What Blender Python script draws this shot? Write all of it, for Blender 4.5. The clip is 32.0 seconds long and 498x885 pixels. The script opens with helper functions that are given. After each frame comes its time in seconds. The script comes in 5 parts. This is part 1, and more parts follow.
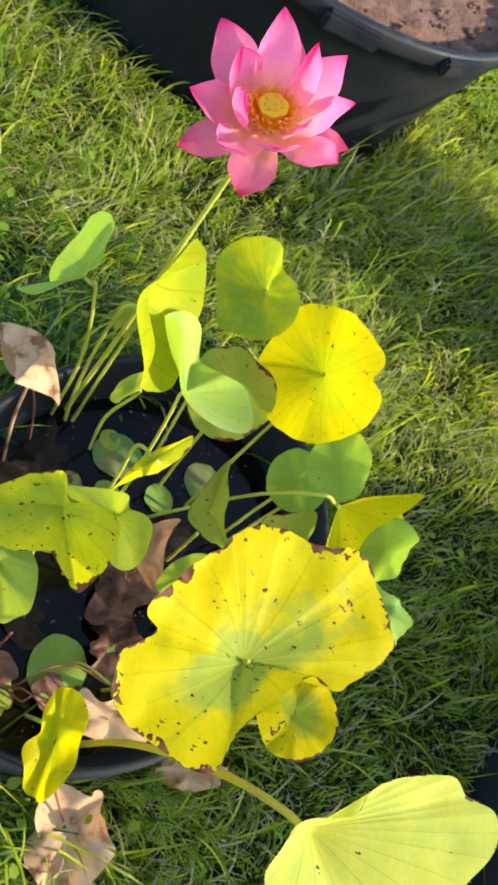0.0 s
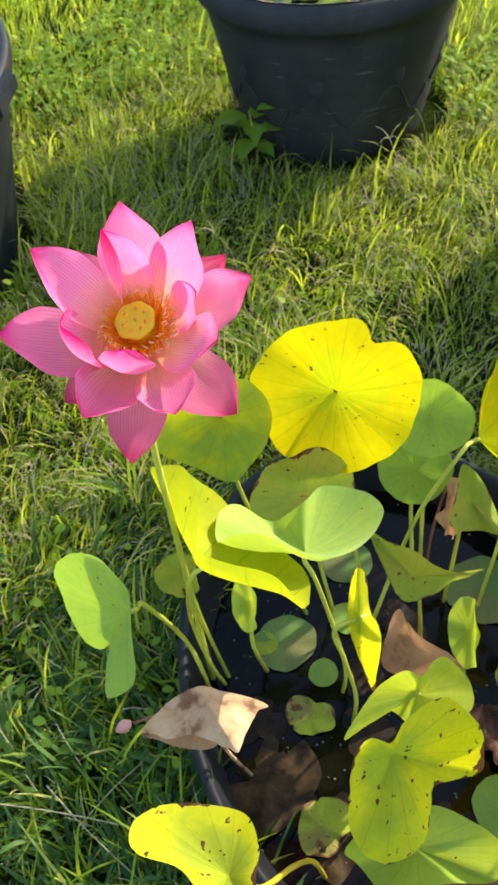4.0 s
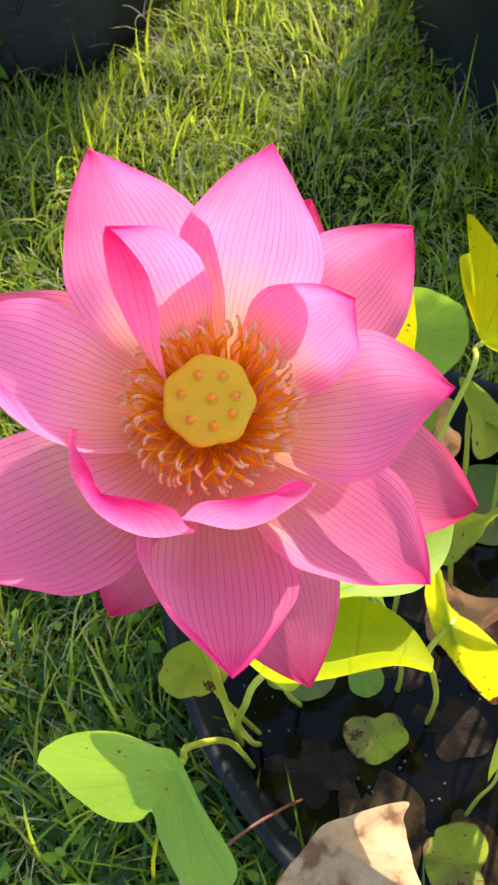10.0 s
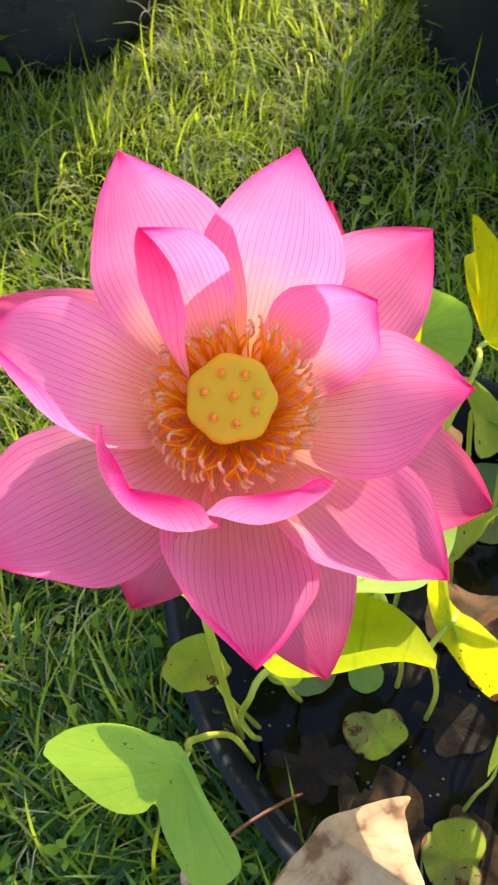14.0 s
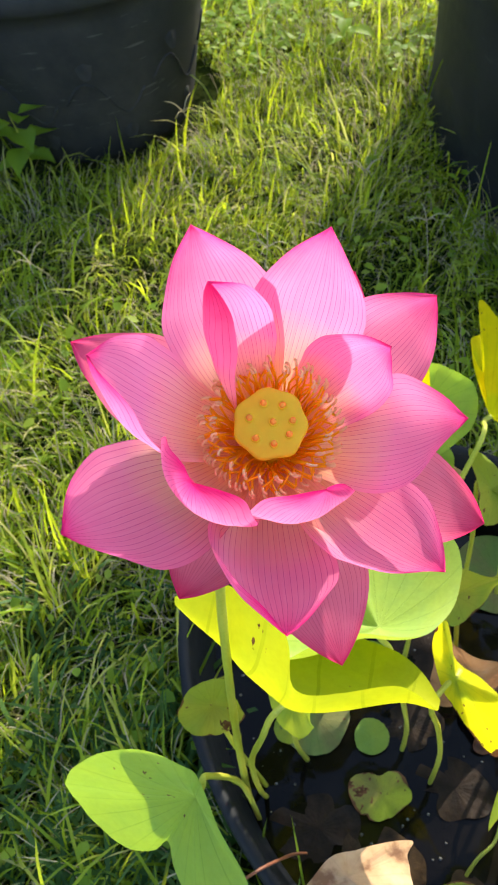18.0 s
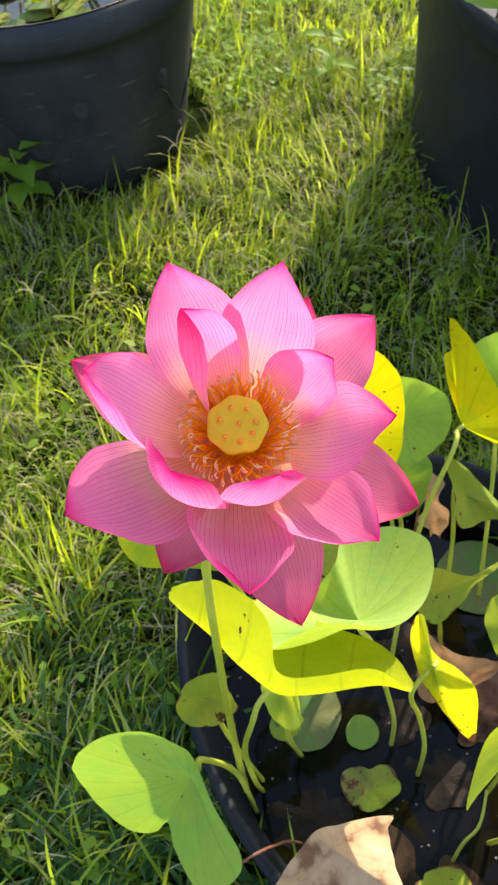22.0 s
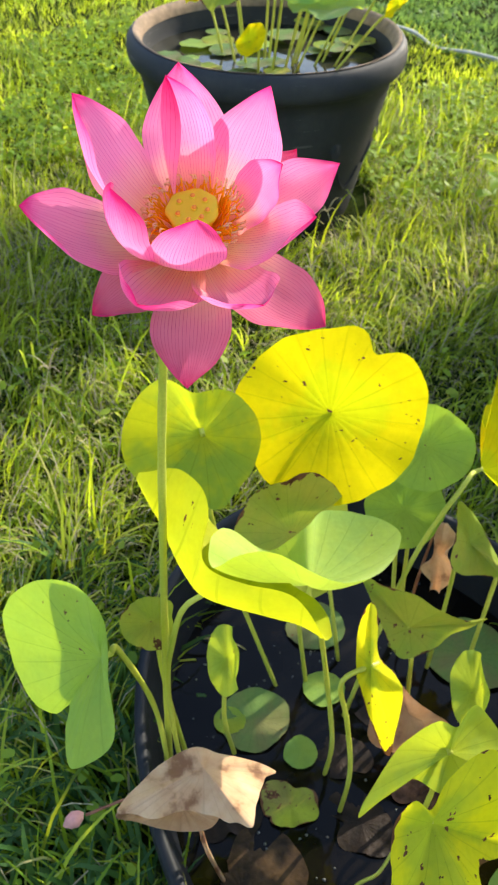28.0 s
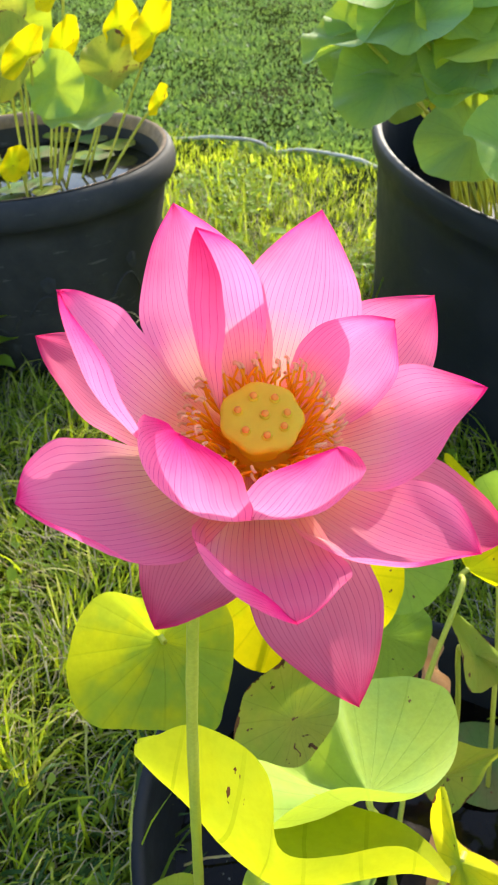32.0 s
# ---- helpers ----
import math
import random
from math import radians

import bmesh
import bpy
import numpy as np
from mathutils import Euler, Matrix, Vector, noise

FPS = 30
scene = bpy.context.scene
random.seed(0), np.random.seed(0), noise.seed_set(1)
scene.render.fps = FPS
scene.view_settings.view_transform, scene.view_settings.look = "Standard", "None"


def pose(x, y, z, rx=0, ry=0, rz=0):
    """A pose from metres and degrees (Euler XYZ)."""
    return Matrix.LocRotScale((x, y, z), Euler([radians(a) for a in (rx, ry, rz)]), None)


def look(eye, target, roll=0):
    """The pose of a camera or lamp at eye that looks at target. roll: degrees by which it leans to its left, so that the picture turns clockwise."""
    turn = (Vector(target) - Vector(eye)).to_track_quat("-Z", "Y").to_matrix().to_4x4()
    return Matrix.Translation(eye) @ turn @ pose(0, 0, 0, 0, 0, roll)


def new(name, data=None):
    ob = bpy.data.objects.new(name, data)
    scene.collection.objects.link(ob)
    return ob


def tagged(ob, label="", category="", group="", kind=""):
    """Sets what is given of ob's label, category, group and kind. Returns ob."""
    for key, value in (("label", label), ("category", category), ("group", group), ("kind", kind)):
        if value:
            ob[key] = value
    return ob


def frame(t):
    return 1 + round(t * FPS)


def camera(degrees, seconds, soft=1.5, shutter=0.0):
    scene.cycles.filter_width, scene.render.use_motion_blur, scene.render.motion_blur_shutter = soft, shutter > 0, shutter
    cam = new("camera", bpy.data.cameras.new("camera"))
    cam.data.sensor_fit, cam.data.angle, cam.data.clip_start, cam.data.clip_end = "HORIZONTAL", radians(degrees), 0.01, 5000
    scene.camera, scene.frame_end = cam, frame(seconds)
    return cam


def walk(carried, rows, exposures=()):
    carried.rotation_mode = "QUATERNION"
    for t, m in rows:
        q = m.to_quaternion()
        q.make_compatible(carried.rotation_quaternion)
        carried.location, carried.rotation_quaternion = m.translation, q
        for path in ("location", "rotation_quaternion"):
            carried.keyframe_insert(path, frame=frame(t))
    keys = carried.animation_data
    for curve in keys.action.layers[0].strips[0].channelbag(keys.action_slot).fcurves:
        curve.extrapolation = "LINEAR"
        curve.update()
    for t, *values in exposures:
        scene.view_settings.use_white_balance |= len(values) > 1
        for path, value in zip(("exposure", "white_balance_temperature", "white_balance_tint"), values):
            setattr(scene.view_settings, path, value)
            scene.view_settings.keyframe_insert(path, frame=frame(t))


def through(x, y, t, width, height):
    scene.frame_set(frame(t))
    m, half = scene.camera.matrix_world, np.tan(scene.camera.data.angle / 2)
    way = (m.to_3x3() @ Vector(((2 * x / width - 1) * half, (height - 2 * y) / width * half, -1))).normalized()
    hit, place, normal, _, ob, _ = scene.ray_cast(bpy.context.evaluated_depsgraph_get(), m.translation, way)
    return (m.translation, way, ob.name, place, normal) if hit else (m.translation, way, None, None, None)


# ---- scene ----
cam = camera(33.5, 32.0, soft=1.1)
cam.data.dof.use_dof, cam.data.dof.focus_distance, cam.data.dof.aperture_fstop = True, 0.39, 46.0   # a close focus on the flower
METRES, EYE, TILT, LEAN, TURN = 1.8, 1.4, -50.0, 0.0, 0.0
PATH = [
    (0, (-0.506, 0.236, 1.418), (0.179, 1.308, -0.125), 50.5),
    (0.5, (-0.493, 0.242, 1.413), (0.159, 1.337, -0.128), 48.3),
    (1, (-0.484, 0.25, 1.402), (0.145, 1.36, -0.138), 44.6),
    (1.5, (-0.495, 0.271, 1.398), (0.129, 1.389, -0.138), 38.4),
    (2, (-0.521, 0.315, 1.395), (0.13, 1.433, -0.13), 29.5),
    (2.5, (-0.535, 0.384, 1.386), (0.169, 1.488, -0.125), 17.9),
    (3, (-0.588, 0.466, 1.378), (0.188, 1.524, -0.132), 7.1),
    (3.5, (-0.604, 0.54, 1.36), (0.228, 1.537, -0.162), -1.8),
    (4, (-0.597, 0.581, 1.33), (0.266, 1.524, -0.208), -7.8),
    (4.5, (-0.539, 0.65, 1.313), (0.329, 1.536, -0.257), -11.8),
    (6.5, (-0.532, 0.872, 1.221), (0.468, 1.479, -0.401), -13.6),
    (7, (-0.535, 0.881, 1.204), (0.504, 1.433, -0.413), -12.4),
    (7.5, (-0.519, 0.885, 1.195), (0.521, 1.411, -0.43), -12.2),
    (8, (-0.502, 0.894, 1.185), (0.521, 1.399, -0.457), -11.8),
    (8.5, (-0.484, 0.904, 1.176), (0.52, 1.393, -0.484), -11.5),
    (9, (-0.472, 0.902, 1.163), (0.512, 1.381, -0.511), -11.5),
    (9.5, (-0.469, 0.903, 1.153), (0.498, 1.371, -0.534), -11.3),
    (10, (-0.469, 0.905, 1.144), (0.485, 1.36, -0.554), -10.9),
    (10.5, (-0.472, 0.908, 1.142), (0.475, 1.357, -0.561), -10.8),
    (11, (-0.474, 0.908, 1.143), (0.473, 1.353, -0.562), -10.6),
    (11.5, (-0.478, 0.906, 1.15), (0.476, 1.35, -0.551), -10.4),
    (12, (-0.479, 0.905, 1.156), (0.477, 1.352, -0.543), -10.4),
    (12.5, (-0.479, 0.905, 1.155), (0.479, 1.354, -0.542), -10.4),
    (13, (-0.477, 0.906, 1.155), (0.478, 1.355, -0.544), -10.3),
    (13.5, (-0.476, 0.909, 1.152), (0.477, 1.359, -0.547), -10.4),
    (14, (-0.474, 0.912, 1.15), (0.475, 1.357, -0.553), -10.0),
    (14.5, (-0.475, 0.917, 1.149), (0.471, 1.36, -0.557), -9.8),
    (16.5, (-0.509, 0.916, 1.167), (0.531, 1.388, -0.475), -7.7),
    (17, (-0.522, 0.91, 1.189), (0.55, 1.396, -0.428), -7.4),
    (17.5, (-0.529, 0.903, 1.19), (0.563, 1.404, -0.409), -7.7),
    (18, (-0.53, 0.902, 1.19), (0.572, 1.411, -0.399), -7.7),
    (18.5, (-0.532, 0.898, 1.192), (0.577, 1.414, -0.391), -7.9),
    (19, (-0.531, 0.896, 1.193), (0.581, 1.414, -0.386), -7.8),
    (19.5, (-0.534, 0.895, 1.197), (0.588, 1.419, -0.373), -7.8),
    (20, (-0.54, 0.891, 1.203), (0.591, 1.418, -0.36), -7.8),
    (20.5, (-0.55, 0.892, 1.213), (0.591, 1.423, -0.342), -8.1),
    (21, (-0.555, 0.882, 1.23), (0.589, 1.416, -0.321), -8.6),
    (21.5, (-0.563, 0.875, 1.235), (0.583, 1.407, -0.315), -9.0),
    (22, (-0.574, 0.866, 1.238), (0.567, 1.391, -0.318), -8.8),
    (22.5, (-0.587, 0.853, 1.25), (0.547, 1.367, -0.315), -7.6),
    (23, (-0.609, 0.839, 1.26), (0.518, 1.351, -0.311), -5.3),
    (23.5, (-0.629, 0.806, 1.268), (0.491, 1.336, -0.301), -2.2),
    (24, (-0.649, 0.753, 1.28), (0.466, 1.321, -0.28), 1.4),
    (24.5, (-0.683, 0.693, 1.289), (0.429, 1.316, -0.252), 4.4),
    (25, (-0.703, 0.651, 1.279), (0.408, 1.329, -0.24), 7.0),
    (25.5, (-0.712, 0.634, 1.267), (0.407, 1.369, -0.219), 8.4),
    (27.5, (-0.694, 0.648, 1.15), (0.507, 1.517, -0.193), 4.3),
    (28, (-0.677, 0.691, 1.142), (0.533, 1.546, -0.202), 1.7),
    (28.5, (-0.647, 0.753, 1.142), (0.572, 1.579, -0.212), -0.9),
    (29, (-0.628, 0.795, 1.138), (0.608, 1.586, -0.221), -3.2),
    (29.5, (-0.606, 0.814, 1.132), (0.663, 1.57, -0.216), -5.7),
    (30, (-0.592, 0.834, 1.133), (0.734, 1.539, -0.188), -7.1),
    (30.5, (-0.591, 0.86, 1.142), (0.809, 1.502, -0.134), -7.0),
    (31, (-0.598, 0.883, 1.125), (0.869, 1.464, -0.104), -6.3),
    (31.5, (-0.588, 0.9, 1.102), (0.922, 1.428, -0.098), -4.9),
    (32, (-0.57, 0.912, 1.091), (0.959, 1.405, -0.101), -3.6),
]
walk(cam, [(t, look(eye, target, roll)) for t, eye, target, roll in PATH], [(0.0, 1.6), (32.0, 1.6)])

# ---------------------------------------------------------------- light
SUN_EL, SUN_TO = 29.0, (1.0, -0.12)          # elevation, and the way towards the sun on the ground
world = bpy.data.worlds.new("world")
scene.world = world
world.use_nodes = True
wn = world.node_tree
bg = wn.nodes["Background"]
sky = wn.nodes.new("ShaderNodeTexSky")
sky.sky_type, sky.sun_disc = "NISHITA", False
sky.sun_elevation = radians(SUN_EL)
sky.sun_rotation = math.atan2(SUN_TO[0], SUN_TO[1])
bg.inputs[1].default_value = 0.15
wn.links.new(sky.outputs[0], bg.inputs[0])
sun = new("sun", bpy.data.lights.new("sun", "SUN"))
sun.data.energy, sun.data.angle, sun.data.color = 2.6, radians(0.55), (1.0, 0.91, 0.74)
flat_way = Vector((SUN_TO[0], SUN_TO[1], 0)).normalized()
sun_way = flat_way * math.cos(radians(SUN_EL)) + Vector((0, 0, math.sin(radians(SUN_EL))))
sun.matrix_world = look(sun_way * 20, (0, 0, 0))


# ---------------------------------------------------------------- material tools
def mat(name):
    m = bpy.data.materials.new(name)
    m.use_nodes = True
    nt = m.node_tree
    return m, nt, nt.nodes["Principled BSDF"], nt.nodes["Material Output"]


def nd(nt, kind, **sets):
    n = nt.nodes.new("ShaderNode" + kind)
    for k, v in sets.items():
        if k.startswith("i_"):
            key = k[2:]
            n.inputs[int(key) if key.isdigit() else key.replace("_", " ")].default_value = v
        else:
            setattr(n, k, v)
    return n


def ramp(nt, src, stops):
    r = nd(nt, "ValToRGB")
    e = r.color_ramp.elements
    while len(e) < len(stops):
        e.new(0.5)
    for el, (p, c) in zip(e, stops):
        el.position = p
        el.color = (*c, 1) if len(c) == 3 else c
    nt.links.new(src, r.inputs[0])
    return r.outputs[0]


def noise_tex(nt, scale, detail=4, coord=None, rough=0.6):
    n = nd(nt, "TexNoise", i_Scale=scale, i_Detail=detail, i_Roughness=rough)
    if coord is not None:
        nt.links.new(coord, n.inputs["Vector"])
    return n.outputs["Fac"]


def mix_col(nt, fac, a, b, blend="MIX"):
    m = nd(nt, "Mix", data_type="RGBA", blend_type=blend)
    for sock, v in ((m.inputs[0], fac), (m.inputs[6], a), (m.inputs[7], b)):
        if isinstance(v, (int, float)):
            sock.default_value = v
        elif isinstance(v, tuple):
            sock.default_value = (*v, 1)
        else:
            nt.links.new(v, sock)
    return m.outputs[2]


def calc(nt, op, a, b=None):
    m = nd(nt, "Math", operation=op)
    for sock, v in zip(m.inputs, (a, b)):
        if v is None:
            continue
        if isinstance(v, (int, float)):
            sock.default_value = v
        else:
            nt.links.new(v, sock)
    return m.outputs[0]


def bump(nt, bsdf, height, strength=0.3, dist=0.002):
    b = nd(nt, "Bump", i_Strength=strength, i_Distance=dist)
    nt.links.new(height, b.inputs["Height"])
    nt.links.new(b.outputs[0], bsdf.inputs["Normal"])
    return b.outputs[0]


def thin(nt, bsdf, out, colour, share, normal=None):
    """Lets light through a thin sheet: a mix of the surface and a translucent one."""
    t, m = nd(nt, "BsdfTranslucent"), nd(nt, "MixShader", i_0=share)
    if isinstance(colour, tuple):
        t.inputs[0].default_value = (*colour, 1)
    else:
        nt.links.new(colour, t.inputs[0])
    if normal is not None:
        nt.links.new(normal, t.inputs["Normal"])
    nt.links.new(bsdf.outputs[0], m.inputs[1])
    nt.links.new(t.outputs[0], m.inputs[2])
    nt.links.new(m.outputs[0], out.inputs[0])


def uv_parts(nt):
    uv = nd(nt, "UVMap")
    s = nd(nt, "SeparateXYZ")
    nt.links.new(uv.outputs[0], s.inputs[0])
    return uv.outputs[0], s.outputs[0], s.outputs[1]


def vein_lines(nt, across, count, width, wob, coord):
    """Thin lines at even steps of a 0..1 coordinate, a little wavy."""
    n = noise_tex(nt, wob[0], 2, coord)
    a = calc(nt, "ADD", across, calc(nt, "MULTIPLY", calc(nt, "SUBTRACT", n, 0.5), wob[1]))
    f = calc(nt, "FRACT", calc(nt, "MULTIPLY", a, count))
    d = calc(nt, "ABSOLUTE", calc(nt, "SUBTRACT", f, 0.5))
    return calc(nt, "GREATER_THAN", d, 0.5 - width)


def leaf_material(name, top, top2, through, spots=0.0, burnt=0.0, share=0.5, zone=3.0, pale=0.0, middle=None):
    """A lotus leaf: two tones in broad zones, radial veins, brown specks and a burnt rim where it has them."""
    m, nt, b, out = mat(name)
    uv, ang, rad = uv_parts(nt)
    ob = nd(nt, "TexCoord").outputs["Object"]
    broad = noise_tex(nt, zone * 4, 3, ob)
    col = mix_col(nt, ramp(nt, broad, [(0.42, (0, 0, 0)), (0.6, (1, 1, 1))]), top, top2)
    if middle:                               # still green round the stalk, fading unevenly outwards
        reach = calc(nt, "ADD", rad, calc(nt, "MULTIPLY", calc(nt, "SUBTRACT", noise_tex(nt, 9, 4, ob), 0.5), 2.2))
        green = ramp(nt, reach, [(0.30, (1, 1, 1)), (0.62, (0, 0, 0))])
        col = mix_col(nt, green, col, middle)
    fine = noise_tex(nt, 160, 5, ob)
    col = mix_col(nt, 0.22, col, ramp(nt, fine, [(0.3, (0.35, 0.4, 0.1)), (0.7, (1, 1, 0.5))]), "MULTIPLY")
    veins = vein_lines(nt, ang, 21, 0.035, (6, 0.012), ob)
    edge = calc(nt, "MULTIPLY", veins, calc(nt, "SUBTRACT", 1.0, calc(nt, "MULTIPLY", rad, 0.75)))
    col = mix_col(nt, calc(nt, "MULTIPLY", edge, 0.75), col, mix_col(nt, 1.0, col, (0.60, 0.68, 0.6), "MULTIPLY"))
    thr = mix_col(nt, 0.75, col, through)
    if middle:
        thr = mix_col(nt, green, thr, mix_col(nt, 1.0, middle, (0.95, 1.0, 0.3), "MULTIPLY"))
    thr = mix_col(nt, calc(nt, "MULTIPLY", edge, 0.6), thr, mix_col(nt, 1.0, thr, (0.60, 0.66, 0.5), "MULTIPLY"))
    thr = mix_col(nt, 0.35, thr, ramp(nt, noise_tex(nt, 38, 4, ob), [(0.32, (0.62, 0.70, 0.5)), (0.62, (1.0, 1.0, 1.0))]), "MULTIPLY")
    mask = None
    if spots:
        g = noise_tex(nt, 16, 3, ob)
        mp = nd(nt, "Mapping", i_Scale=(1.0, 1.7, 1.0), i_Rotation=(0, 0, 0.7))
        nt.links.new(ob, mp.inputs[0])
        sp = calc(nt, "MULTIPLY", calc(nt, "GREATER_THAN", noise_tex(nt, 75, 2, mp.outputs[0]), 0.70 - 0.05 * spots), calc(nt, "GREATER_THAN", g, 0.60 - 0.16 * spots))
        mask = sp
    if burnt:
        g = noise_tex(nt, 22, 4, ob)
        rim = calc(nt, "GREATER_THAN", calc(nt, "ADD", calc(nt, "POWER", rad, 6.0), calc(nt, "MULTIPLY", calc(nt, "SUBTRACT", g, 0.53), 3.4)), 1.35 - 0.75 * burnt)
        mask = rim if mask is None else calc(nt, "MAXIMUM", mask, rim)
        cell = nd(nt, "TexVoronoi", feature="DISTANCE_TO_EDGE", i_Scale=34.0)
        warp = nd(nt, "TexNoise", i_Scale=40.0, i_Detail=3.0)
        nt.links.new(ob, warp.inputs["Vector"])
        nt.links.new(mix_col(nt, 0.06, ob, warp.outputs["Color"]), cell.inputs["Vector"])
        crack = calc(nt, "MULTIPLY", calc(nt, "LESS_THAN", cell.outputs["Distance"], 0.045), calc(nt, "GREATER_THAN", noise_tex(nt, 11, 3, ob), 0.63))
        mask = calc(nt, "MAXIMUM", mask, crack) if burnt > 0.4 else mask
    if mask is not None:
        brown = ramp(nt, noise_tex(nt, 60, 3, ob), [(0.35, (0.05, 0.022, 0.012)), (0.65, (0.28, 0.13, 0.06))])
        col = mix_col(nt, mask, col, brown)
        thr = mix_col(nt, mask, thr, (0.12, 0.05, 0.02))
    nt.links.new(col, b.inputs["Base Color"])
    b.inputs["Roughness"].default_value = 0.5
    b.inputs["Specular IOR Level"].default_value = 0.08
    b.inputs["Sheen Weight"].default_value = pale
    n = bump(nt, b, calc(nt, "ADD", calc(nt, "MULTIPLY", edge, -0.8), calc(nt, "MULTIPLY", fine, 0.4)), 0.55, 0.0018)
    thin(nt, b, out, thr, share, n)
    return m


GRN_TH = (0.41, 0.59, 0.012)
M_YELLOW = leaf_material("leaf_yellow", (0.78, 0.66, 0.006), (0.70, 0.64, 0.004), (0.86, 0.68, 0.001), spots=0.45, share=0.62, middle=(0.68, 0.66, 0.012))
M_YELLOW_SPOT = leaf_material("leaf_yellow_spotted", (0.88, 0.82, 0.02), (0.74, 0.76, 0.035), (0.92, 0.80, 0.004), spots=0.75, burnt=0.6, share=0.58, middle=(0.56, 0.62, 0.05))
M_YELLOW_BURNT = leaf_material("leaf_yellow_burnt", (0.80, 0.62, 0.002), (0.66, 0.58, 0.006), (0.86, 0.66, 0.001), spots=0.6, burnt=0.6, share=0.5, middle=(0.40, 0.47, 0.06))
M_LIME = leaf_material("leaf_lime", (0.38, 0.53, 0.10), (0.50, 0.58, 0.07), (0.62, 0.67, 0.006), share=0.48, spots=0.1)
M_GREEN = leaf_material("leaf_green", (0.30, 0.47, 0.10), (0.37, 0.51, 0.09), GRN_TH, share=0.42, spots=0.1, pale=0.1)
M_OLIVE = leaf_material("leaf_olive", (0.30, 0.40, 0.07), (0.44, 0.43, 0.08), (0.50, 0.50, 0.015), share=0.42, spots=0.5, burnt=0.5)
M_LIME_YELLOW = leaf_material("leaf_lime_yellow", (0.44, 0.52, 0.03), (0.54, 0.55, 0.02), (0.55, 0.55, 0.006), share=0.5, spots=0.1)
# green and yellow zones stand in for the leaf's shaded and sunlit halves
M_HALF_SHADED = leaf_material("leaf_half_shaded", (0.24, 0.40, 0.05), (0.66, 0.62, 0.02), (0.66, 0.66, 0.006), share=0.55, spots=0.2, zone=4.5)
M_MINT = leaf_material("leaf_mint", (0.40, 0.58, 0.13), (0.48, 0.62, 0.11), (0.54, 0.64, 0.02), share=0.40, spots=0.1, pale=0.2)
M_PALE = leaf_material("leaf_pale", (0.58, 0.63, 0.10), (0.66, 0.64, 0.08), (0.78, 0.72, 0.02), share=0.4, spots=0.2, burnt=0.4, pale=0.2)
# deeper than the plain green leaf: shade over these leaves is in the colour
M_DEEP_SHADED = leaf_material("leaf_deep_shaded", (0.22, 0.42, 0.13), (0.34, 0.50, 0.10), (0.62, 0.74, 0.01), share=0.5, pale=0.35)
M_PAD = leaf_material("leaf_pad", (0.15, 0.24, 0.07), (0.20, 0.20, 0.08), (0.12, 0.18, 0.02), share=0.15, spots=0.1)
M_PAD_SPOT = leaf_material("leaf_pad_decayed", (0.40, 0.46, 0.05), (0.26, 0.24, 0.07), (0.3, 0.3, 0.02), share=0.2, spots=1.0, burnt=0.8)


def dry_material(name, dark, mid, pale):
    m, nt, b, out = mat(name)
    ob = nd(nt, "TexCoord").outputs["Object"]
    n = noise_tex(nt, 26, 5, ob)
    uv, ang, rad = uv_parts(nt)
    col = ramp(nt, n, [(0.36, dark), (0.45, mid), (0.72, pale)])
    v = vein_lines(nt, ang, 24, 0.06, (8, 0.03), ob)
    col = mix_col(nt, calc(nt, "MULTIPLY", v, 0.15), col, (0.30, 0.16, 0.09))
    nt.links.new(col, b.inputs["Base Color"])
    b.inputs["Roughness"].default_value = 0.8
    nn = bump(nt, b, calc(nt, "ADD", n, calc(nt, "MULTIPLY", v, 0.4)), 0.6, 0.003)
    thin(nt, b, out, (0.55, 0.27, 0.12), 0.30, nn)
    return m


M_DRY = dry_material("leaf_dry", (0.20, 0.09, 0.045), (0.60, 0.36, 0.19), (0.80, 0.56, 0.34))
M_TAN = dry_material("leaf_dry_orange", (0.22, 0.09, 0.04), (0.48, 0.22, 0.10), (0.62, 0.34, 0.17))


def rotten_material(name, lo, hi, rough):
    m, nt, b, out = mat(name)
    ob = nd(nt, "TexCoord").outputs["Object"]
    n = noise_tex(nt, 30, 5, ob)
    nt.links.new(ramp(nt, n, [(0.38, lo), (0.7, hi)]), b.inputs["Base Color"])
    b.inputs["Roughness"].default_value = rough
    b.inputs["Specular IOR Level"].default_value = 0.15
    bump(nt, b, n, 0.7, 0.004)
    return m


M_ROT = rotten_material("leaf_sodden", (0.008, 0.005, 0.003), (0.030, 0.017, 0.010), 0.5)
M_SILT = rotten_material("leaf_silty", (0.016, 0.009, 0.004), (0.085, 0.048, 0.020), 0.5)
M_SODDEN = rotten_material("leaf_wet_brown", (0.045, 0.020, 0.013), (0.24, 0.115, 0.075), 0.45)


def stalk_material(name, a, c):
    m, nt, b, out = mat(name)
    ob = nd(nt, "TexCoord").outputs["Object"]
    n = noise_tex(nt, 9, 3, ob)
    f = noise_tex(nt, 400, 2, ob)
    col = mix_col(nt, 0.3, ramp(nt, n, [(0.35, a), (0.65, c)]), ramp(nt, f, [(0.4, (0.55, 0.55, 0.35)), (0.6, (1, 1, 1))]), "MULTIPLY")
    nt.links.new(col, b.inputs["Base Color"])
    b.inputs["Roughness"].default_value = 0.45
    bump(nt, b, f, 0.5, 0.0006)
    thin(nt, b, out, c, 0.2)
    return m


M_STALK = stalk_material("stalk_green", (0.52, 0.55, 0.06), (0.66, 0.65, 0.10))
M_STALK_YEL = stalk_material("stalk_yellow", (0.58, 0.43, 0.025), (0.68, 0.50, 0.03))
